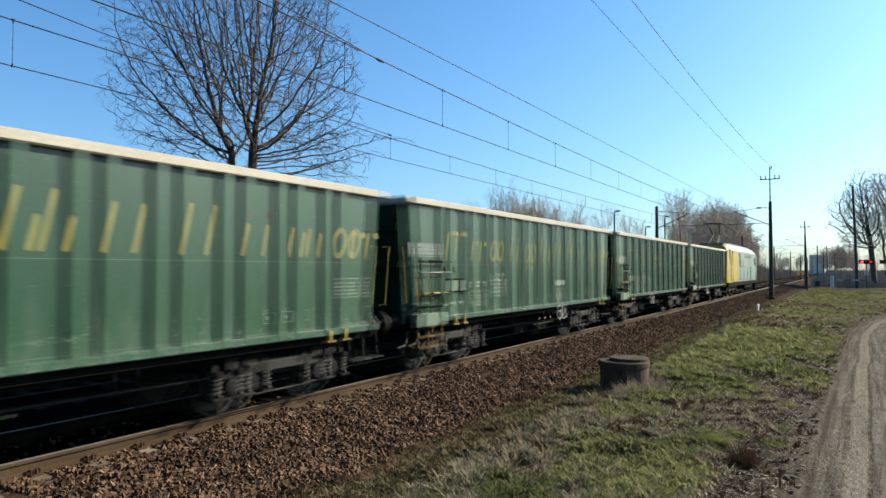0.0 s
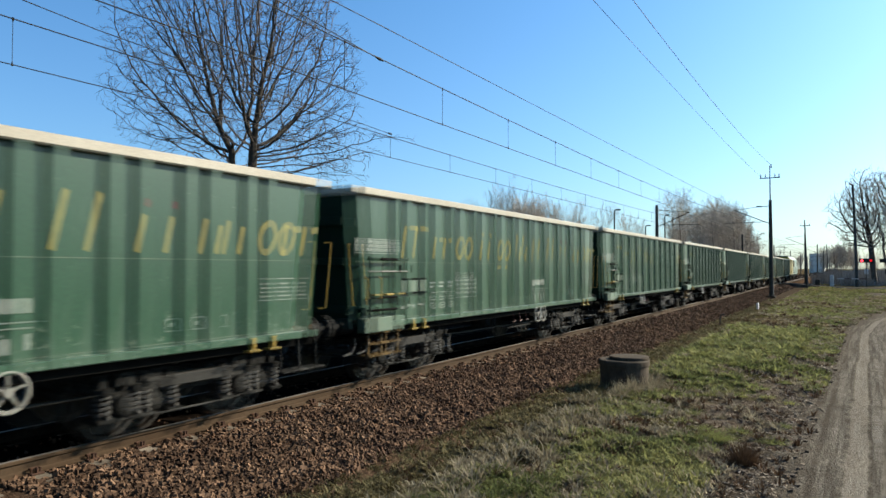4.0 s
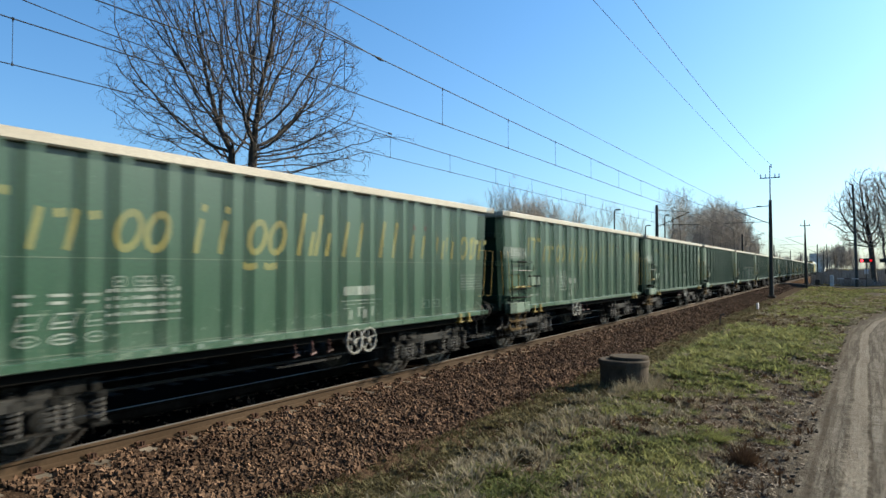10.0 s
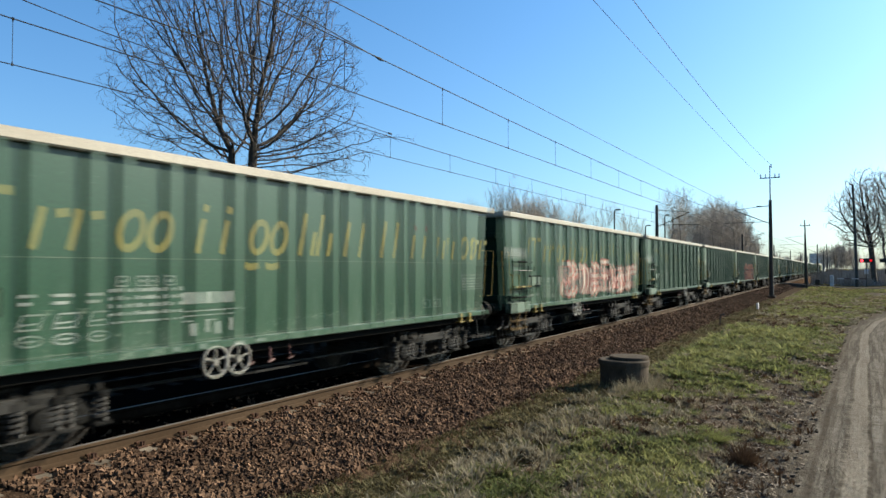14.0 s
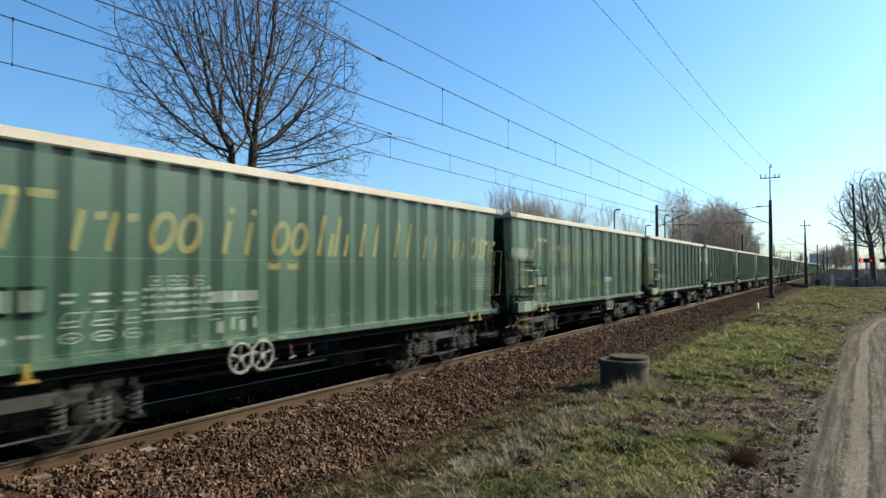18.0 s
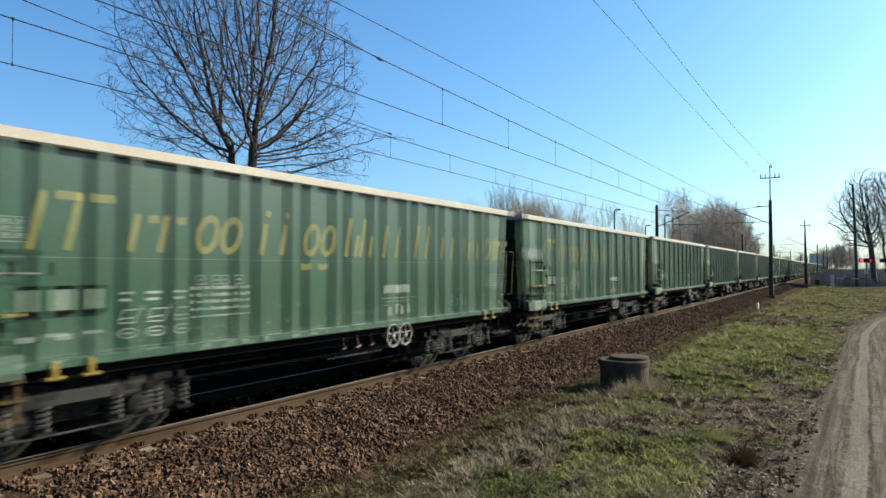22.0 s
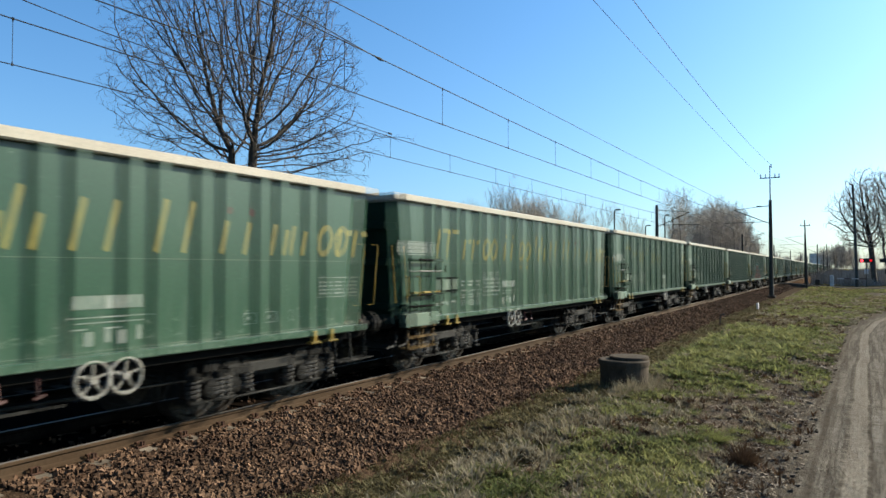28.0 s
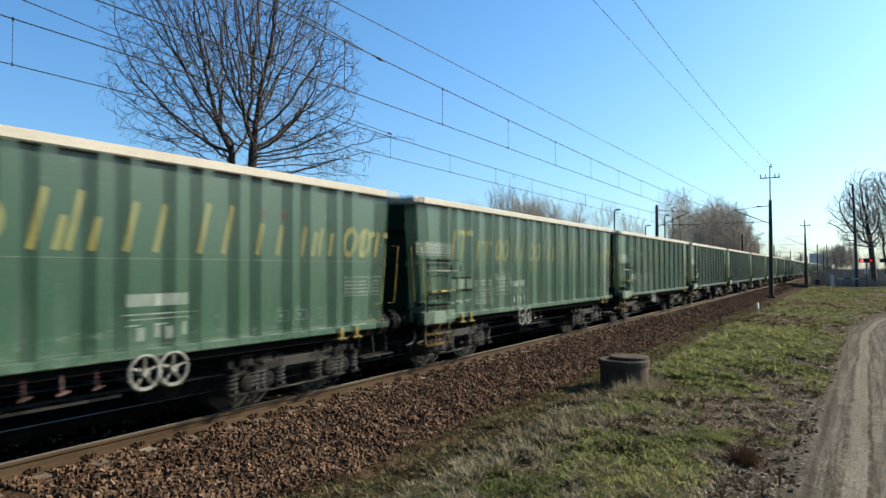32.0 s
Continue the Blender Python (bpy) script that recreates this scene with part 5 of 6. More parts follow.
    sprayed("sprayed_line", strokes([bezier((4.95, 2.1), (5.5, 2.12), (6.2, 2.08)), bezier((6.15, 2.3), (6.6, 2.32), (7.0, 2.2)), bezier((7.3, 2.02), (7.6, 2.1), (7.95, 1.9)), curl(5.45, 1.6, 0.3, 0.22, 0, 300), curl(6.5, 1.5, 0.2, 0.3, 60, 330), bezier((5.0, 1.4), (5.6, 1.25), (6.2, 1.45))], 0.05, 0.0165), PAINT_BLACK, g, "dark sprayed lines")
    sprayed("sprayed_line", strokes([bezier((5.3, 1.85), (5.45, 1.8)), bezier((6.5, 1.86), (6.6, 1.8)), bezier((8.4, 1.45), (8.5, 1.2)), bezier((8.75, 1.45), (8.8, 1.2))], 0.06, 0.019), PAINT_CREAM, g, "white sprayed dabs")
    sprayed("sprayed_line", strokes([curl(9.5 + 0.3 * q, z, 0.13, 0.1, 70 * q, 70 * q + 290) for q in range(4) for z in (2.02, 1.74)] + [scribble(9.3, 10.6, 1.4, 1.52, 3, 9)], 0.04), PAINT_TAN, g, "tan scribble")


# The front gap of wagon k lies at run(t) - k * LEN.
def run(t):
    return S0 + V0 * t + A0 * t * t + B0 * t**3


S0, V0, A0, B0 = 10.62, 17.02576, 0.029443, -0.00039938
PLAIN = (-1, 4, 5, 7, 8, 9, 10, 12, 14, 15, 18, 21, 24, 25, 26, 27, 28, 30, 33, 35, 40)
WAGONS = {}
for k in range(-3, 42):
    kind = WAGON if k in PLAIN else WAGON_TURNED
    WAGONS[k] = kind if k in (-1, 0) else copy_thing(kind, pose(0, 0, 0))
add_graffiti(WAGONS)


def build_loco():
    """A six-axle electric locomotive, 20.2 m over buffers; its rear coupling plane is at y = 0."""
    t = thing("electric_locomotive", "pale green electric locomotive with yellow cab ends", "locomotive")
    n = 20.2
    prof = [(-1.45, 1.15), (1.45, 1.15), (1.48, 2.2), (1.42, 3.55), (1.05, 3.95), (-1.05, 3.95), (-1.42, 3.55), (-1.48, 2.2)]
    part("body", prism(prof, "y", 2.6, n - 2.6), LOCO_SIDE, t)
    for s, y in ((-1, 2.6), (1, n - 2.6)):
        bm = bmesh.new()
        rings = []
        for f, dy in ((1.0, 0.0), (1.0, 1.0), (0.97, 1.5), (0.9, 1.95)):
            rings.append([bm.verts.new((x * f, y + s * (dy - (0.75 if z > 2.4 and dy > 1.2 else 0) * (z - 2.4) / 1.5), z)) for x, z in prof])
        for a, b in zip(rings, rings[1:]):
            for i in range(len(prof)):
                bm.faces.new((a[i], a[(i + 1) % len(prof)], b[(i + 1) % len(prof)], b[i]))
        bm.faces.new(rings[-1])
        cab = part("cab", bm, LOCO_YEL if s < 0 else LOCO_SIDE, t, "yellow cab end" if s < 0 else "pale green cab end")
        ye = y + s * 1.62
        part("windscreen", prism([(ye - 0.04, 2.62), (ye + 0.04, 2.62), (ye - s * 0.42 + 0.04, 3.42), (ye - s * 0.42 - 0.04, 3.42)], "x", -1.1, 1.1), DARKGLASS, cab, "dark windscreen")
        part("door", box(1.46, 1.5, *sorted((y + s * 0.25, y + s * 0.95)), 1.35, 3.3, 0.01), LOCO_YEL if s < 0 else LOCO_SIDE, cab)
        part("side_window", box(1.45, 1.49, *sorted((y - s * 0.7, y - s * 0.05)), 2.5, 3.15, 0.01), DARKGLASS, cab)
        part("snow_plough", prism([(-1.25, 0.25), (1.25, 0.25), (1.3, 0.9), (-1.3, 0.9)], "y", *sorted((y + s * 1.75, y + s * 1.9))), UNDER, t)
        for x in (0.875, -0.875):
            y1 = y + s * 2.58
            bm = tube([(x, y + s * 1.9, 1.06), (x, y1 - s * 0.05, 1.06)], 0.11, 12)
            part("buffer", bm_tube(bm, [(x, y1 - s * 0.06, 1.06), (x, y1, 1.06)], 0.24, 14), BOGIE, t)
            part("lamp", tube([(x, y + s * 1.9, 1.55), (x, y + s * 1.98, 1.55)], 0.12, 12), PLASTIC_W, cab)
    part("yellow_side", box(1.40, 1.494, 2.6, 5.4, 1.2, 3.5, 0.01), LOCO_YEL, t, "yellow side panel behind the cab")
    part("engine_window", box(1.40, 1.508, 6.7, 9.2, 2.3, 3.4, 0.01), DARKGLASS, t, "dark window")
    part("roof_cover", prism([(-1.05, 3.94), (1.05, 3.94), (0.8, 4.12), (-0.8, 4.12)], "y", 2.8, n - 2.8), LOCO_SIDE, t, "pale green rounded roof")
    part("frame_skirt", box(-1.42, 1.42, 0.75, n - 0.75, 0.85, 1.15, 0.02), UNDER, t)
    part("side_stripe", box(1.40, 1.487, 7.4, n - 5.5, 3.15, 3.35, 0.01), LOCO_GRN, t, "dark green grille band")
    for y in (7.6, 10.1, 12.6, 15.0):
        part("side_panel", box(1.46, 1.492, y - 0.9, y + 0.9, 1.3, 2.4, 0.01), LOCO_SIDE, t)
    part("roof_equipment", box(-0.8, 0.8, 5.4, n - 5.4, 3.94, 4.2, 0.05), BOGIE, t)
    for y, up in ((3.6, True), (n - 3.6, False)):
        s = 1 if y < 10 else -1
        bm = box(-0.7, 0.7, y - 0.8, y + 0.8, 3.97, 4.06, 0.02)
        top = 5.62 if up else 4.35
        knee = (0, y + s * 1.35, 4.85 if up else 4.2)
        for x in (-0.35, 0.35):
            bm_tube(bm, [(x, y - s * 0.4, 4.05), (x * 0.6, knee[1], knee[2])], 0.05, 6)
            bm_tube(bm, [(x * 0.6, knee[1], knee[2]), (x * 1.3, y - s * 0.2, top)], 0.035, 6)
        for d in (-0.25, 0.25):
            bm_tube(bm, [(-0.8, y - s * 0.2 + d, top - 0.15), (-0.6, y - s * 0.2 + d, top), (0.6, y - s * 0.2 + d, top), (0.8, y - s * 0.2 + d, top - 0.15)], 0.03, 6)
        part("pantograph", bm, MAST, t, "raised pantograph" if up else "folded pantograph")
    wheels = mesh_of("loco_wheelset", wheelset_bm(), WHEEL)
    for c in (4.7, n - 4.7):
        bog = part("bogie", box(-1.12, 1.12, c - 2.7, c + 2.7, 0.5, 0.9, 0.05), BOGIE, t)
        for d in (-1.95, 0, 1.95):
            part("wheelset", wheels, None, bog, at=(0, c + d, 0.46))
            part("axle_box", box(0.98, 1.2, c + d - 0.2, c + d + 0.2, 0.3, 0.66, 0.04), BOGIE, bog)
    return t


LOCO = build_loco()


# ---- things beside the line ----
def concrete_ring():
    t = thing("concrete_well", "weathered round concrete well ring with a lid", "well", at=(4.29, 15.45, GZ - 0.06))
    bm = bmesh.new()
    bm_tube(bm, [(0, 0, 0), (0, 0, 0.60), (0, 0, 0.605), (0, 0, 0.70), (0, 0, 0.72)], [0.53, 0.53, 0.555, 0.555, 0.53], 32)
    part("ring", bm, DARK_CONC, t, "stained concrete ring")
    part("lid", tube([(0.1, 0.06, 0.72), (0.1, 0.06, 0.775), (0.1, 0.06, 0.79)], [0.43, 0.43, 0.415], 32), DARK_CONC, t, "stained concrete lid")


concrete_ring()


class Tree:
    """Collects tapered branches: thick ones as the trunk mesh, thin ones as the crown."""

    def __init__(self, seed):
        self.r = random.Random(seed)
        self.egg = None
        self.segs = 2
        self.bare = 0.2
        self.thick, self.thin = ([], []), ([], [])

    def inside(self, p):
        c, e = self.egg
        return ((p.x - c[0]) / e[0]) ** 2 + ((p.y - c[1]) / e[0]) ** 2 + ((p.z - c[2]) / e[1]) ** 2 < 1.0

    def tube(self, pts, r0, r1, sides):
        v, f = self.thick if r0 > 0.05 * self.k else self.thin
        up = None
        base = len(v)
        n = len(pts)
        for i, p in enumerate(pts):
            d = (pts[min(i + 1, n - 1)] - pts[max(i - 1, 0)])
            d.normalize()
            s = d.orthogonal().normalized() if up is None else (up - d * up.dot(d)).normalized()
            up = s
            c = d.cross(s)
            rad = r0 + (r1 - r0) * i / (n - 1)
            for k in range(sides):
                a = 2 * math.pi * k / sides
                v.append(tuple(p + (s * math.cos(a) + c * math.sin(a)) * rad))
        for i in range(n - 1):
            for k in range(sides):
                k2 = (k + 1) % sides
                f.append((base + i * sides + k, base + i * sides + k2, base + (i + 1) * sides + k2, base + (i + 1) * sides + k))

    def run(self, pts, radii, sides):
        v, f = self.thick if radii[0] > 0.05 * self.k else self.thin
        base, n, up = len(v), len(pts), None
        for i, p in enumerate(pts):
            d = (pts[min(i + 1, n - 1)] - pts[max(i - 1, 0)]).normalized()
            up = d.orthogonal().normalized() if up is None else (up - d * up.dot(d)).normalized()
            c = d.cross(up)
            v.extend(tuple(p + (up * math.cos(a) + c * math.sin(a)) * radii[i]) for a in [2 * math.pi * k / sides for k in range(sides)])
        f.extend((base + i * sides + k, base + i * sides + (k + 1) % sides, base + (i + 1) * sides + (k + 1) % sides, base + (i + 1) * sides + k) for i in range(n - 1) for k in range(sides))

    def branch(self, p, d, length, rad, level, kids, bend=0.12, lift=0.05):
        r = self.r
        n = 6 if level < 2 else 4 if level < 3 else self.segs
        pts, q, dd = [p.copy()], p.copy(), d.normalized()
        dirs = [dd.copy()]
        for i in range(n):
            dd = (dd + Vector((r.gauss(0, bend), r.gauss(0, bend), r.gauss(0, bend) + lift))).normalized()
            if i > 0 and self.egg and not self.inside(q):
                break
            q = q + dd * (length / n)
            pts.append(q.copy())
            dirs.append(dd.copy())
        n = len(pts) - 1
        self.tube(pts, rad, rad * 0.35 if level < self.depth else rad * 0.5, 8 if level == 0 else 6 if level == 1 else 4 if level == 2 else 3)
        if level >= self.depth:
            return
        m = kids[level]
        for i in range(m):
            f = (self.bare if level == 1 else 0.2) + (1 - (self.bare if level == 1 else 0.2)) * (i + r.random() * 0.8) / m
            j = min(n - 1, int(f * n))
            a = pts[j].lerp(pts[j + 1], f * n - j)
            side = dirs[j].orthogonal().normalized()
            side.rotate(Matrix.Rotation(r.uniform(0, 6.283), 3, dirs[j]))
            spread = r.uniform(0.45, 0.95)
            nd = (dirs[j] + side * spread).normalized()
            self.branch(a, nd, length * r.uniform(0.34, 0.56) * (1.15 - 0.45 * f), max(self.twig, rad * (1 - 0.6 * f) * r.uniform(0.4, 0.6)), level + 1, kids, bend, lift)

    def finish(self, name, label, category, group, at, twig_mat, thick_mat=BARK):
        t = thing(name, label, category, group, at=at)
        part("trunk", pydata("trunk", *self.thick, thick_mat), None, t, "bare trunk and limbs")
        part("crown", pydata("crown", *self.thin, twig_mat), None, t, "bare leafless twigs")
        return t


def grown_tree(seed, trunks, centre, radii, points, step, at, label, droop=420, twig=0.0046, reach=5.5, twig_mat=TWIG, bark=BARK, tips=1.0):
    """A broad old tree: branches grow from the trunks towards points strewn through an uneven round crown, then carry fine twigs."""
    g = np.random.default_rng(seed)
    c, e = np.array(centre), np.array(radii)
    # the crown is lumpy: its reach changes with the direction
    d = g.normal(size=(points, 3))
    d /= np.linalg.norm(d, axis=1)[:, None]
    lump = np.array([1 + 0.16 * noise.noise(tuple(v * 1.6 + 3.0)) + 0.09 * noise.noise(tuple(v * 4.0)) for v in d])
    goal = c + d * e * (lump * g.random(points) ** 0.42)[:, None]
    low = c[2] - 0.62 * e[2]
    goal = goal[(goal[:, 2] > low) | (np.hypot(goal[:, 0], goal[:, 1]) > 0.55 * e[0])]
    d = g.normal(size=(droop, 3)) * (1.1, 1.1, 0.75) + np.array((2.6, 2.7, 8.5))  # a low limb droops towards the line
    goal = np.concatenate((goal, d[d[:, 2] > 6.9]))
    pos, par, way = [], [], []
    for base, fork in trunks:
        base, fork = np.array(base, float), np.array(fork, float)
        n = int(np.linalg.norm(fork - base) / step)
        up = (fork - base) / np.linalg.norm(fork - base)
        for i in range(n + 1):
            par.append(len(pos) - 1 if i else -1)
            pos.append(base + (fork - base) * i / n + np.array((math.sin(i * 0.5), math.cos(i * 0.4), 0)) * 0.02)
            way.append(up)
    near = np.full(len(goal), 1e9)
    who = np.zeros(len(goal), int)

    def see(first):
        p = np.array(pos[first:])
        for k in range(0, len(p), 200):
            dd = np.linalg.norm(goal[:, None] - p[None, k:k + 200], axis=2)
            b = dd.argmin(1)
            v = dd[np.arange(len(goal)), b]
            hit = v < near
            near[hit], who[hit] = v[hit], first + k + b[hit]

    see(0)
    kids = {}
    for _ in range(170):
        if not len(goal):
            break
        pull = {}
        for k, w in enumerate(who):
            if near[k] < reach:
                pull.setdefault(int(w), []).append(k)
        first = len(pos)
        for w, ks in pull.items():
            if kids.get(w, 0) > 3:
                continue
            v = goal[ks] - pos[w]
            v = (v / np.linalg.norm(v, axis=1)[:, None]).mean(0)
            v = v / (np.linalg.norm(v) + 1e-6) * 0.75 + way[w] * 0.55 + g.normal(size=3) * 0.13 + np.array((0, 0, 0.06))
            v /= np.linalg.norm(v)
            kids[w] = kids.get(w, 0) + 1
            pos.append(pos[w] + v * step)
            par.append(w)
            way.append(v)
        if len(pos) == first:
            break
        see(first)
        keep = near > step * 1.15
        goal, near, who = goal[keep], near[keep], who[keep]
    # fine twigs off the young wood
    count = np.zeros(len(pos), int)
    for p in par:
        if p >= 0:
            count[p] += 1
    load = np.zeros(len(pos))
    for i in range(len(pos) - 1, -1, -1):
        load[i] += 1 if count[i] == 0 else 0
        if par[i] >= 0:
            load[par[i]] += load[i]
    for i in range(len(load)):
        if load[i] < 7 and pos[i][2] > c[2] - 1.1 * e[2]:
            for _ in range((1 if g.random() < 0.7 else 0) if count[i] else 3):
                v, w = way[i] + g.normal(size=3) * 0.55 + np.array((0, 0, 0.1)), i
                for _ in range(int(g.integers(2, 4))):
                    v = v / np.linalg.norm(v) + g.normal(size=3) * 0.2
                    pos.append(pos[w] + v / np.linalg.norm(v) * step * tips * g.uniform(0.55, 0.95))
                    par.append(w)
                    way.append(v)
                    w = len(pos) - 1
    kidl = [[] for _ in pos]
    for i, p in enumerate(par):
        if p >= 0:
            kidl[p].append(i)
    rad = np.zeros(len(pos))
    for i in range(len(pos) - 1, -1, -1):
        rad[i] = sum(rad[k] ** 2.42 for k in kidl[i]) ** (1 / 2.42) if kidl[i] else twig
    k = Tree(seed)
    k.k = 1.0
    roots = [(i, None) for i, p in enumerate(par) if p < 0]
    while roots:
        i, frm = roots.pop()
        chain = [i] if frm is None else [frm, i]
        while kidl[chain[-1]]:
            best = max(kidl[chain[-1]], key=lambda q: rad[q])
            roots += [(q, chain[-1]) for q in kidl[chain[-1]] if q != best]
            chain.append(best)
        rs = [rad[q] for q in chain]
        if frm is not None:
            rs[0] = rs[1]
        j = 0
        while j < len(chain) - 1:  # runs of like thickness
            m = j + 1
            while m < len(chain) - 1 and (rs[m] > 0.05) == (rs[j] > 0.05):
                m += 1
            k.run([Vector(pos[q]) for q in chain[j:m + 1]], rs[j:m + 1], 8 if rs[j] > 0.09 else 5 if rs[j] > 0.03 else 3)
            j = m
    return k.finish("bare_tree", label, "tree", "", at, twig_mat, bark)


grown_tree(5, [((-0.55, 0.0, -0.3), (-0.42, -0.1, 8.2)), ((0.45, 0.1, -0.3), (0.62, 0.2, 8.4))], (-0.2, 0.0, 12.5), (5.6, 5.6, 6.9), 6400, 0.16, (-15.3, 22.6, GZ - 0.1), "large leafless spreading tree behind the tracks")


def small_tree(seed, h, wide, twig, depth=3, kids=(16, 9, 6), limb=0.5, name="bare_tree", label="leafless brown tree beyond the tracks", mat_=HAZE_TWIG, at=(0, 0, 0), group="far bare trees"):
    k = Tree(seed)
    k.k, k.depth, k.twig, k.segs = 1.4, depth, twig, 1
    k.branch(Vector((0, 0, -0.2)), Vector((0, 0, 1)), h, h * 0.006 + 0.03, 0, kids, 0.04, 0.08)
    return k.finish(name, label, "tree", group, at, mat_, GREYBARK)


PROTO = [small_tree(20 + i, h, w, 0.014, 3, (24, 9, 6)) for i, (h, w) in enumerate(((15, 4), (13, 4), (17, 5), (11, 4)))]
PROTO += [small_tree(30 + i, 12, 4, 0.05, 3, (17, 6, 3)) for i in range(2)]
rt = random.Random(8)
PROTO_H = (15, 13, 17, 11, 12, 12)
spots = []


def bearing(deg, y):
    """x at distance y, seen that many degrees to the left of the line."""
    return EYE[0] - y * math.tan(radians(deg))


def wood_height(b):
    """The wood's skyline: a tall thin birch first, then a dense middle that falls off towards the track."""
    return 12 if b > 11.2 else 17.5 if b > 10.5 else 13.5 if b > 9.4 else 15 if b > 7 else 11.5 if b > 6.1 else 7.5


for i in range(44):  # the wood behind the far mast
    b, y = rt.uniform(5.3, 11.6), rt.uniform(150, 240)
    spots.append((bearing(b, y), y, wood_height(b) * rt.uniform(0.75, 1.12) * y / 190))
for i in range(60):
    b, y = rt.uniform(5.6, 9.6), rt.uniform(165, 235)
    spots.append((bearing(b, y), y, wood_height(b) * rt.uniform(0.75, 1.0) * y / 190))
for b, h in ((24.9, 17), (24.3, 18.5), (23.7, 17.5), (23.0, 15), (22.0, 16.5), (19.8, 13), (19.2, 15.5), (18.6, 12.5), (17.4, 14.5), (14.6, 12), (13.6, 11), (26.2, 15)):
    spots.append((bearing(b, 150), 150 + rt.uniform(-8, 8), h * 0.95))
for i in range(22):
    spots.append((bearing(rt.uniform(21.4, 25.8), 150), 150 + rt.uniform(-12, 12), rt.uniform(12.0, 16.0)))
for i in range(26):  # low trees beside the line past the crossing
    y = rt.uniform(170, 330)
    x = bearing(rt.uniform(1.2, 5.6) if i % 3 else rt.uniform(-4.5, -0.6), y)
    if abs(x + 2) > 7:
        spots.append((x, y, rt.uniform(4.5, 8.0)))
for i in range(46):  # the grey wood past the crossing
    y = rt.uniform(360, 440)
    spots.append((bearing(rt.uniform(-0.9, 1.3), y), y, rt.uniform(8.5, 12)))
for i in range(36):  # distant line of trees at the end of the straight and past the crossing
    y = rt.uniform(380, 620)
    spots.append((bearing(rt.uniform(-4.5, 4.5), y), y, rt.uniform(7, 11) * y / 500))
for i, (x, y, s) in enumerate(spots):
    m = Matrix.Translation((x, y, GZ)) @ pose(0, 0, 0, 0, 0, rt.uniform(0, 360)) 
    if i < 6:
        PROTO[i].matrix_basis = m
    else:
        j = i % 4 if y < 250 and s > 9 else 4 + i % 2
        c = copy_thing(PROTO[j], m)
        k = s / PROTO_H[j]
        c.scale = (k * 0.8, k * 0.8, k)


# its twigs use the colour paled for haze
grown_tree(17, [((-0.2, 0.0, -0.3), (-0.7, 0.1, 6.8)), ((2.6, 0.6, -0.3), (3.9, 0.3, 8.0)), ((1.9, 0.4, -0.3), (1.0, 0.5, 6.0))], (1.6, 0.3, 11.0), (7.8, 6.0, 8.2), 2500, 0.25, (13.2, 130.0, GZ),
           "old thick leafless tree beside the level crossing", 0, 0.0165, 8.0, HAZE_TWIG, GREYBARK, 2.0)


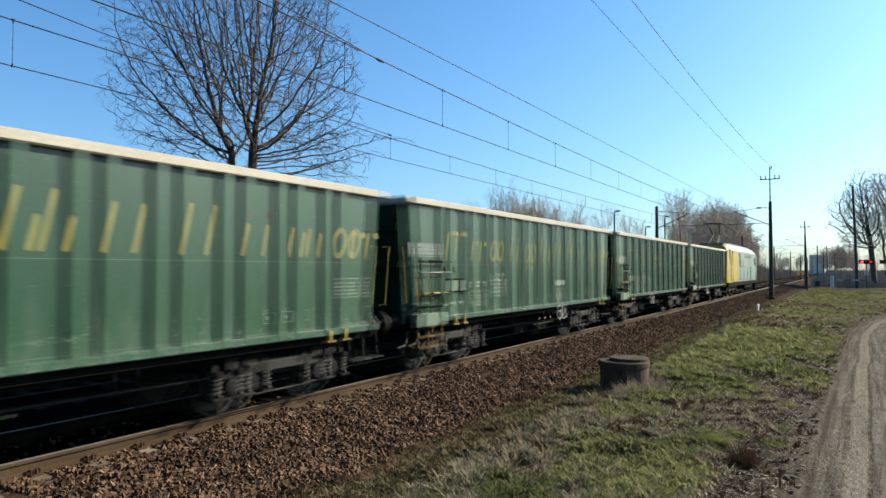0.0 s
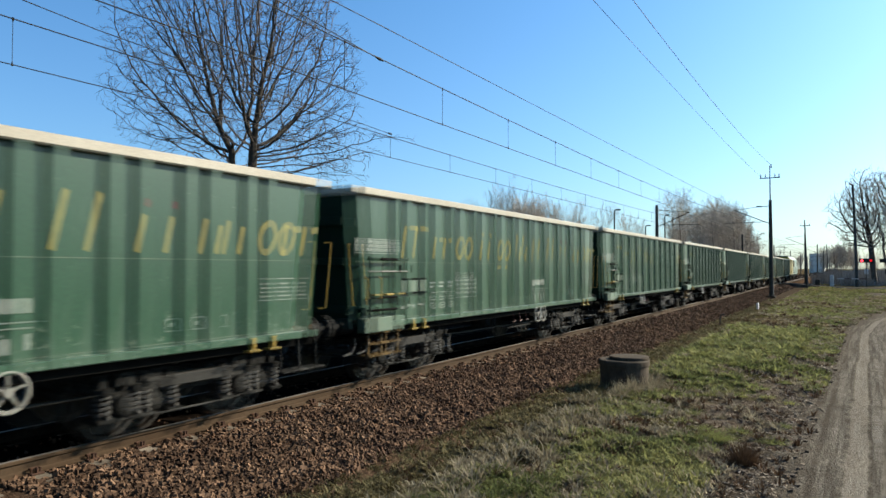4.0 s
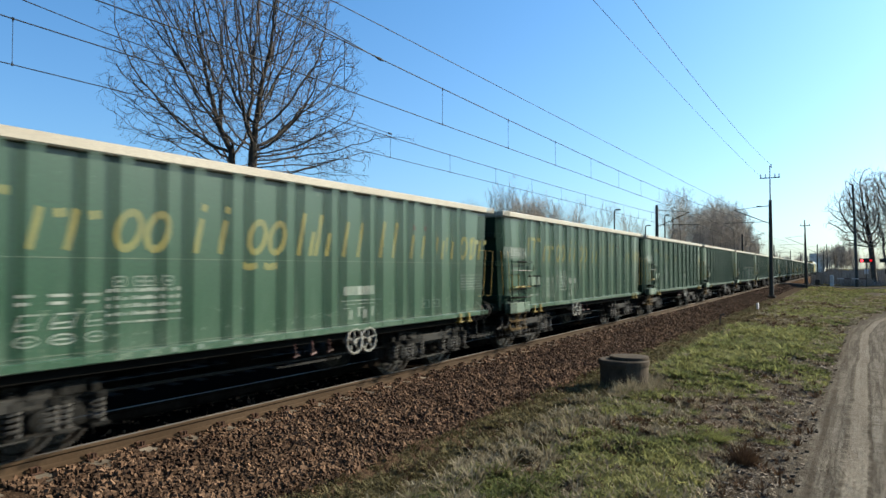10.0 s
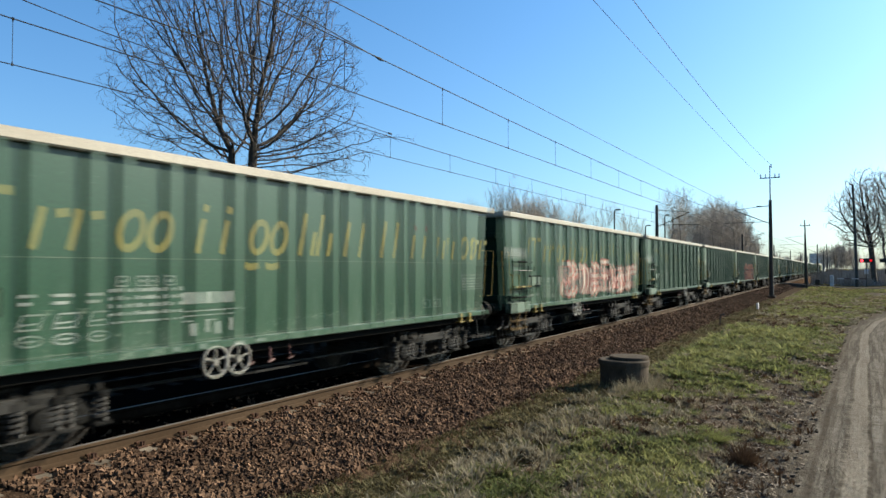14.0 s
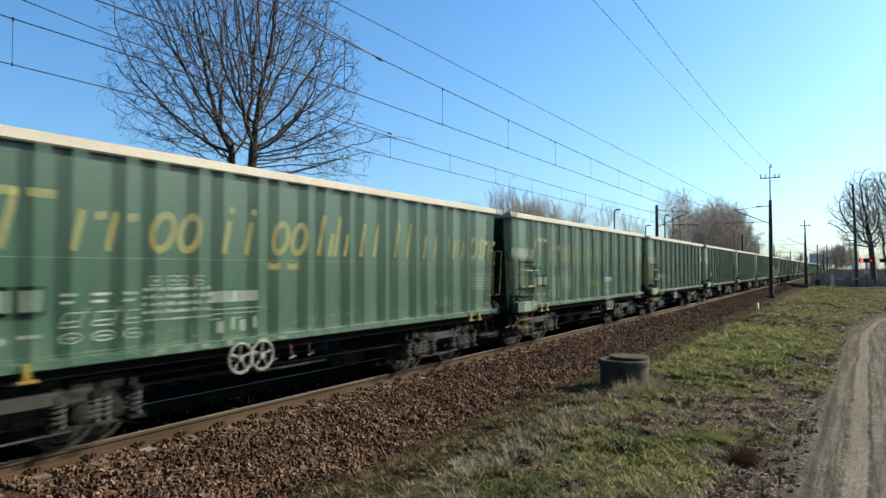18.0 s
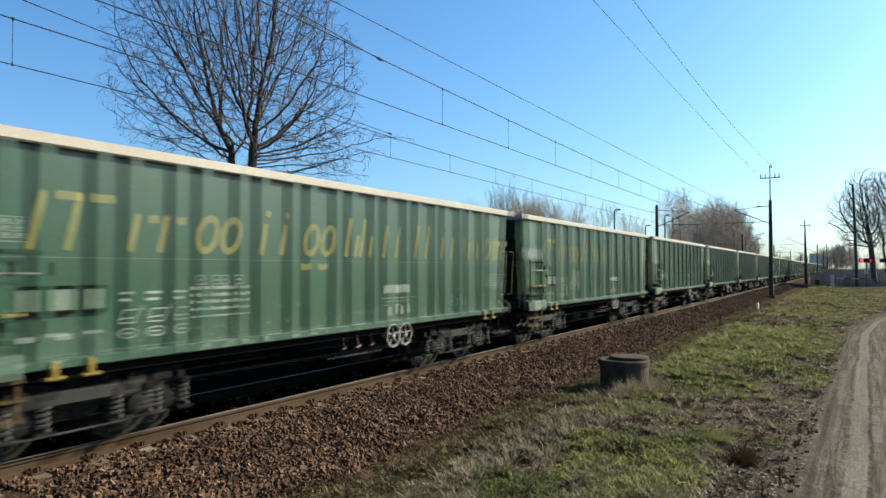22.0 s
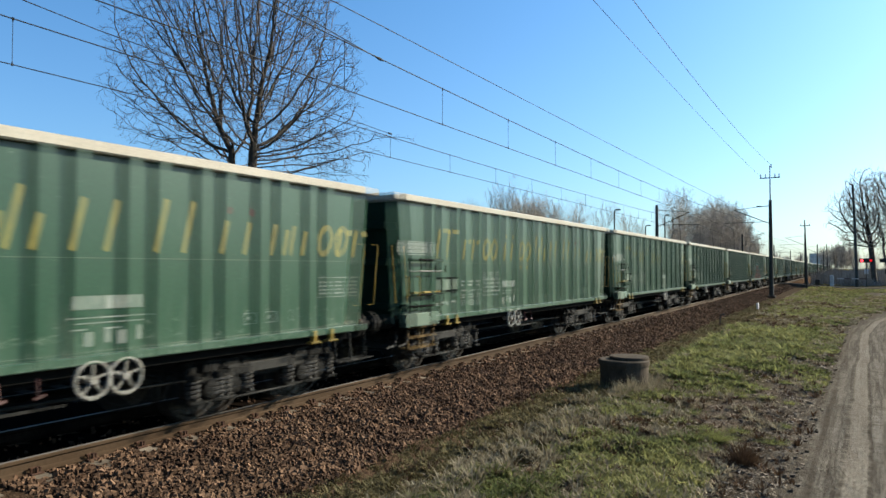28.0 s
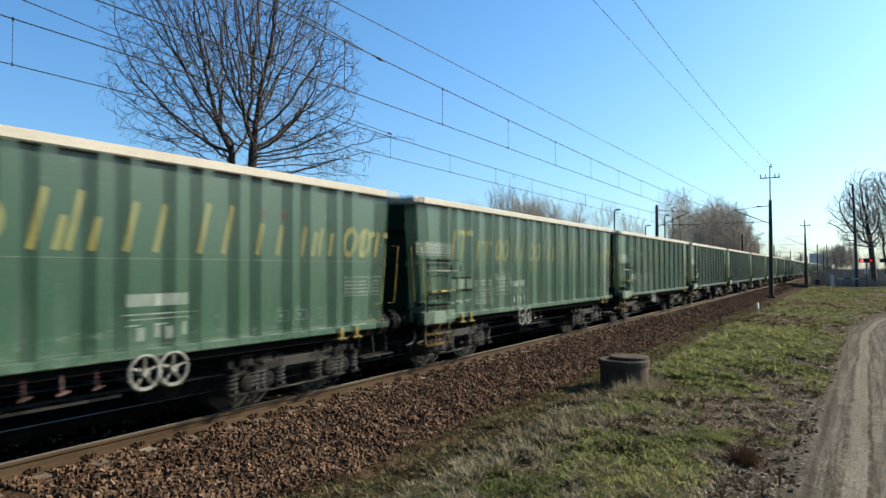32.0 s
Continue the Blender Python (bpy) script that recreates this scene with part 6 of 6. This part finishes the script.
# ---- the level crossing ----
def crossing():
    single("crossing_road", prism([(-30, GZ - 0.3), (80, GZ - 0.3), (80, GZ + 0.04), (9, GZ + 0.04), (2.2, -0.03), (-6.2, -0.03), (-13, GZ + 0.04), (-30, GZ + 0.04)], "y", 108, 114), ASPHALT, "dark asphalt road across the tracks", "road", kind="structure")
    for x, y, lit in ((10.9, 113.0, True), (13.35, 113.6, False)):
        t = thing("crossing_signal", "crossing light with two lit red lamps" if lit else "unlit crossing light with a dark board", "signal", "crossing signals", at=(x, y, GZ))
        part("post", tube([(0.5, 0, 0), (0.5, 0, 4.1)], 0.06, 10), GREYPOST, t)
        part("board", box(-0.35, 1.4, -0.05, -0.01, 3.52, 4.08, 0.02), BLACKM, t, "black backing board")
        part("sign_plate", box(0.25, 0.75, -0.05, -0.02, 1.9, 2.6, 0.02), PLASTIC_W if lit else BLACKM, t, "small plate on the post")
        for dx in (0.0, 1.05):
            part("lamp", tube([(dx, -0.05, 3.8), (dx, -0.14, 3.8)], 0.17, 14), (RED_LAMP if dx == 0.0 else RED_DULL) if lit else BLACKM, t, "lit red lamp" if lit else "dark lamp")
            part("hood", bm_tube(bmesh.new(), [(dx, -0.05, 3.8), (dx, -0.28, 3.82)], 0.205, 14, caps=False), BLACKM, t)
    t = thing("barrier", "white and red barrier arm across the road", "barrier", at=(7.2, 112.0, GZ))
    part("cabinet", box(-0.25, 0.25, -0.25, 0.25, 0, 1.75, 0.05), PLASTIC_W, t, "off-white drive cabinet")
    for k in range(4):
        part("arm_section", box(0.6 + k * 0.9, 1.5 + k * 0.9, -0.05, 0.05, 1.2, 1.32), PLASTIC_W if k % 2 == 0 else RED_DIM, t)
    single("relay_box", box(-0.3, 0.3, -0.3, 0.3, 0, 1.1, 0.05), DARK_CONC, "dark relay box beside the track", "cabinet", at=(5.4, 112.5, GZ))
    t = thing("lamp_pole", "tall grey pole beside the level crossing", "pole", at=(10.35, 118.0, GZ))
    part("pole", tube([(0, 0, 0), (-0.15, 0, 8), (-0.35, 0, 15.0)], [0.24, 0.18, 0.13], 10), GREYPOST, t)
    part("cap", tube([(-0.35, 0, 15.0), (-0.9, 0, 15.2)], 0.06, 6), MAST, t)
    t = thing("utility_pole", "dark wooden utility pole with a small crossarm", "pole", "utility poles", at=(4.55, 101.0, GZ))
    part("pole", tube([(0, 0, 0), (-0.1, 0, 5), (-0.2, 0, 9.0)], [0.13, 0.1, 0.07], 10), MAST, t)
    part("crossarm", box(-0.75, 0.45, -0.04, 0.04, 8.2, 8.28), MAST, t)
    for x in (-0.65, 0.35):
        part("insulator", insulator(bmesh.new(), (x, 0, 8.28), (0, 0, 0.25), 3, 0.05), PORCELAIN, t)
    copy_thing(t, pose(5.2, 205.0, GZ))
    copy_thing(t, pose(6.0, 290.0, GZ))


crossing()


# flat dark brown slab beside the track, short of the crossing
single("bank_foot_strip", prism([(3.3, 58), (5.1, 54), (6.1, 92), (4.6, 107), (2.6, 107)], "z", GZ - 0.3, GZ + 0.06), DARK_STRIP, "dark brown strip along the foot of the bank", "path", kind="structure")


def scrub():
    """Low leafless bushes and weeds along the crossing road and the field edges."""
    verts, faces = [], []
    for k_ in range(13000):
        y = rng.uniform(122, 330)
        wild = k_ >= 8000  # taller thickets between the wood and the line
        x = bearing(rng.uniform(1.6, 7.0) if wild else rng.uniform(-5.0, 4.6), y)
        if abs(x + 2) < 6.5 or (wild and x > -9):
            continue
        h = (rng.uniform(1.5, 4.6) if wild else rng.uniform(0.7, 2.6)) * (1.0 + 0.8 * noise.noise((x * 0.1, y * 0.05, 2)))
        for _ in range(3):
            bx, by = x + rng.normal(0, 0.5), y + rng.normal(0, 0.5)
            k = len(verts)
            tx, ty, w = bx + rng.normal(0, 0.5), by + rng.normal(0, 0.5), rng.uniform(0.03, 0.07)
            verts += [(bx - w, by, GZ - 0.05), (bx + w, by, GZ - 0.05), (tx, ty, GZ + h)]
            faces.append((k, k + 1, k + 2))
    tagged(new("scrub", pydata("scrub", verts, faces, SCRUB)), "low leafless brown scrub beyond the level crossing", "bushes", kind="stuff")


scrub()


def lamp_post(x, y, top):
    t = thing("lamp_post", "thin dark lamp post behind the tracks", "lamp post", "lamp posts", at=(x, y, GZ))
    h = top - GZ
    part("pole", tube([(0, 0, 0), (0, 0, h * 0.96), (0.06, 0, h), (0.22, 0, h + 0.04)], [0.09, 0.06, 0.05, 0.04], 8), MAST, t)
    part("lamp_head", box(0.15, 0.55, -0.1, 0.1, h - 0.05, h + 0.07, 0.03), MAST, t)


lamp_post(-9.0, 60.8, 7.3)
lamp_post(-9.0, 81.0, 8.2)
lamp_post(-9.0, 72.0, 6.5)


def far_building():
    t = thing("apartment_block", "grey flat-roofed block far beyond the crossing", "building", at=(-4.6, 470.0, GZ))
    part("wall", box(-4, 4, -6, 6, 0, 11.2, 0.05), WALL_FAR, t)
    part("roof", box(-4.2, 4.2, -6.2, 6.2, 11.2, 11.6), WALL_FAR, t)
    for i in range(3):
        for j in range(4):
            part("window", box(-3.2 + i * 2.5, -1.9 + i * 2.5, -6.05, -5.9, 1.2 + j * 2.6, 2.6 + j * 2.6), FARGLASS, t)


far_building()


def marker():
    single("track_marker", box(-0.09, 0.09, -0.06, 0.06, 0, 0.55, 0.03), PLASTIC_W, "small white marker post in the grass", "marker post", at=pose(3.83, 48.2, GZ - 0.05, 0, 0, 72))
    single("bent_pipe", tube([(0, 0, 0), (0, 0, 0.45), (0.05, 0, 0.6), (0.2, 0, 0.62)], 0.035, 8), MAST, "bent rusty pipe standing in the grass", "pipe", at=(3.6, 34.2, GZ - 0.05))


marker()


# ---- grass ----
def patchy(x, y):
    bare = max(0.0, 1 - (road_edge(y) - x) / 2.3) * (0.75 if y < 19 else 0.3)
    far = 0.7 * noise.noise((x * 0.3, y * 0.1, 21)) - 0.12 if y > 32 else 0.3 if y > 18 else 0.0
    return noise.noise((x * 0.55, y * 0.55, 11)) + 0.6 * noise.noise((x * 1.8, y * 1.8, 5)) - bare + far


def clumps(name, material, count, y0, y1, cover, h0, h1, label, power=1.9):
    """Tufts of 8 to 20 blades that lean outwards from a common foot."""
    verts, faces = [], []
    made = 0.0
    while made < count:
        y = y0 + (y1 - y0) * rng.random() ** power
        x = rng.uniform(2.8, road_edge(y) + 0.1)
        if not cover(x, y, patchy(x, y)):
            made += 0.1
            continue
        z = max(ground_height(x, y), bed_height(x)) - 0.015
        size, many = rng.uniform(0.6, 1.5), rng.uniform(8, 20)
        if rng.random() < 0.05 and h1 > 0.1:  # a tussock
            size, many = size * 1.7, many * 2.6
        for _ in range(int(many)):
            a, d = rng.uniform(0, 6.283), 0.055 * size * rng.random() ** 0.5
            bx, by = x + math.cos(a) * d, y + math.sin(a) * d
            h = rng.uniform(h0, h1) * size
            out = h * rng.uniform(0.35, 1.5)
            w = 0.0055 * rng.uniform(0.6, 1.5) * (1 + y / 12)
            tx, ty = bx + math.cos(a) * out, by + math.sin(a) * out
            cx, cy = -math.sin(a) * w, math.cos(a) * w
            mx, my = bx + math.cos(a) * out * 0.35, by + math.sin(a) * out * 0.35
            k = len(verts)
            verts += [(bx - cx, by - cy, z), (bx + cx, by + cy, z), (mx + cx * 0.8, my + cy * 0.8, z + h * 0.65), (mx - cx * 0.8, my - cy * 0.8, z + h * 0.65), (tx, ty, z + h)]
            faces += [(k, k + 1, k + 2, k + 3), (k + 3, k + 2, k + 4)]
        made += 1
    tagged(new(name, pydata(name, verts, faces, material)), label, "grass", kind="stuff")


clumps("grass", GRASS, 17000, 5.0, 106, lambda x, y, n: n > (-0.10 if y < 11 else 0.02 if y < 16 else -0.2 if y < 34 else 0.0) and x > (4.55 if y > 14 else 4.2) - 0.25 * n, 0.03, 0.095, "green grass tufts in patches on the verge", 2.1)
clumps("lush_grass", LUSH, 3600, 16.5, 36, lambda x, y, n: n > -0.05 and x > 4.4 - 0.2 * n and x < road_edge(y) - 0.8, 0.05, 0.13, "bright yellow-green grass in a band across the verge", 1.2)
clumps("dry_grass", STRAW, 4800, 5.0, 80, lambda x, y, n: -0.45 < n < 0.3 and x > 4.0, 0.03, 0.10, "dry straw-coloured grass on the verge")
clumps("dry_bank_grass", STRAW, 600, 5.0, 19, lambda x, y, n: 4.0 < x < 4.85 - 0.5 * n, 0.05, 0.15, "tall dry grass along the foot of the bank")
clumps("dead_bank_grass", OLIVE, 9500, 5.5, 66, lambda x, y, n: 2.95 < x < 4.4 - 0.3 * n, 0.02, 0.075, "short brown-olive grass between the bank and the verge", 1.7)
clumps("dead_grass", BROWN_TUFT, 1800, 5.0, 60, lambda x, y, n: n < 0.5, 0.03, 0.1, "brown dead blades among the grass")


def litter():
    """Dead leaves, clods and chips on the bare ground."""
    for name, material, count, flat, label in (("leaf_litter", LEAF, 22000, True, "brown dead leaves and chips on the verge"), ("soil_clods", SOIL, 2600, False, "small dark clods of soil beside the sandy track")):
        verts, faces = [], []
        while len(verts) < count * (4 if flat else 8):
            y = 5 + 28 * rng.random() ** 1.8
            x = rng.uniform(3.4, road_edge(y) + 0.15) if flat and rng.random() < 0.45 else road_edge(y) - abs(rng.normal(0.1, 1.4)) if flat else road_edge(y) + 0.2 - abs(rng.normal(0.1, 1.2))
            z = ground_height(x, y)
            k = len(verts)
            s, a = (0.006 + 0.022 * rng.random() ** 2.5) * (1 + y / 40), rng.uniform(0, 6.283)
            if flat:
                dx, dy = math.cos(a) * s, math.sin(a) * s
                verts += [(x - dx, y - dy, z + 0.012), (x + dy * 0.6, y - dx * 0.6, z + 0.02), (x + dx, y + dy, z + 0.012 + s * rng.random()), (x - dy * 0.6, y + dx * 0.6, z + 0.012)]
                faces.append((k, k + 1, k + 2, k + 3))
            else:
                verts += [(x + sx * s * rng.uniform(0.5, 1.1), y + sy * s * rng.uniform(0.5, 1.1), z + sz * s * rng.uniform(0.3, 0.8)) for sx in (-1, 1) for sy in (-1, 1) for sz in (-1, 1)]
                faces += [tuple(k + i for i in f) for f in CUBE_F]
        tagged(new(name, pydata(name, verts, faces, material)), label, "ground litter", kind="stuff")


litter()


def tufts(name, spots, label, material, category="dead plant"):
    """Tufts of thin stalks; spots are rows of x, y, radius, height and number of stalks."""
    verts, faces = [], []
    for x, y, r, h, n in spots:
        z = ground_height(x, y)
        for _ in range(n):
            a, d = rng.uniform(0, 6.283), r * rng.random() ** 0.6
            bx, by = x + math.cos(a) * d * 0.5, y + math.sin(a) * d * 0.5
            hh = h * (1.1 - 0.7 * d / r) * rng.uniform(0.35, 1.0)
            k = len(verts)
            tx, ty = bx + math.cos(a) * d * 0.7 + rng.normal(0, 0.05), by + math.sin(a) * d * 0.7 + rng.normal(0, 0.05)
            verts += [(bx - 0.006, by, z), (bx + 0.006, by + 0.004, z), (tx, ty, z + hh)]
            faces.append((k, k + 1, k + 2))
    tagged(new(name, pydata(name, verts, faces, material)), label, category, kind="stuff")


tufts("dead_tuft", [(7.34, 10.35, 0.24, 0.43, 700)], "brown dead tuft of stalks on bare soil", BROWN_TUFT)
tufts("grass_tussock", [(6.75, 11.5, 0.42, 0.19, 700)], "bright green grass tussock on the bare verge", LUSH, "grass")
round_well = ((-0.5, -0.62, 0.31), (-0.2, -0.8, 0.41), (-0.75, -0.35, 0.24), (-0.3, -1.25, 0.32))
tufts("dead_grass_stalks", [(4.29 + dx, 15.45 + dy, 0.36, h, 190) for dx, dy, h in round_well], "brown dead grass against the concrete well", OLIVE)
round_well = ((0.1, -0.85, 0.36), (0.4, -0.75, 0.46), (0.66, -0.5, 0.5), (0.75, -0.1, 0.36), (0.3, -1.2, 0.26))
tufts("dry_grass_stalks", [(4.29 + dx, 15.45 + dy, 0.36, h, 190) for dx, dy, h in round_well], "tall dry grass against the concrete well", STRAW)
along = [(4.15 + 0.5 * noise.noise((k * 0.7, 2, 0)) + 0.03 * (0.42 * k - 0.4), 6.6 + 0.42 * k, 0.28, 0.17 + 0.1 * noise.noise((k * 1.3, 5, 0)), 110) for k in range(26)]
tufts("dry_grass_tussocks", [p for k, p in enumerate(along) if k % 3], "tussocks of dry grass at the foot of the bank", STRAW, "grass")
tufts("brown_grass_tussocks", along[::3], "tussocks of brown grass at the foot of the bank", OLIVE, "grass")
weeds = random.Random(12)
spots_ = []
for k in range(42):
    y = 7.5 + 11 * weeds.random()
    spots_.append((road_edge(y) - 0.25 - 2.6 * weeds.random(), y, weeds.uniform(0.15, 0.36), weeds.uniform(0.06, 0.14), 150))
tufts("weeds", spots_, "small green weeds on bare soil", GRASS, "weeds")


# ---- motion ----
def motions():
    times = [0.0] + [2.0 * k for k in range(1, 17)]
    for k, w in WAGONS.items():
        walk(w, [(t, pose(0, run(t) - k * LEN - LEN / 2, 0)) for t in times])
    walk(LOCO, [(t, pose(0, run(t) + 3 * LEN, 0)) for t in times])
    # wheels roll on the rails: one turn for each 2.89 m, the same for all wagons
    rolled = {}
    for b in [c for w in (*WAGONS.values(), LOCO) for c in w.children if c.name.startswith("bogie")]:
        for ws in [c for c in b.children if c.name.startswith("wheelset")]:
            p = tuple(round(v, 3) for v in ws.location)
            if p not in rolled:
                walk(ws, [(f / FPS, Matrix.Translation(p) @ pose(0, 0, 0, -math.degrees((run(f / FPS) - S0) / 0.46))) for f in range(0, 32 * FPS + 1)])
                rolled[p] = ws.animation_data
            else:
                ad = ws.animation_data_create()
                ad.action = rolled[p].action
                ad.action_slot = rolled[p].action_slot


motions()
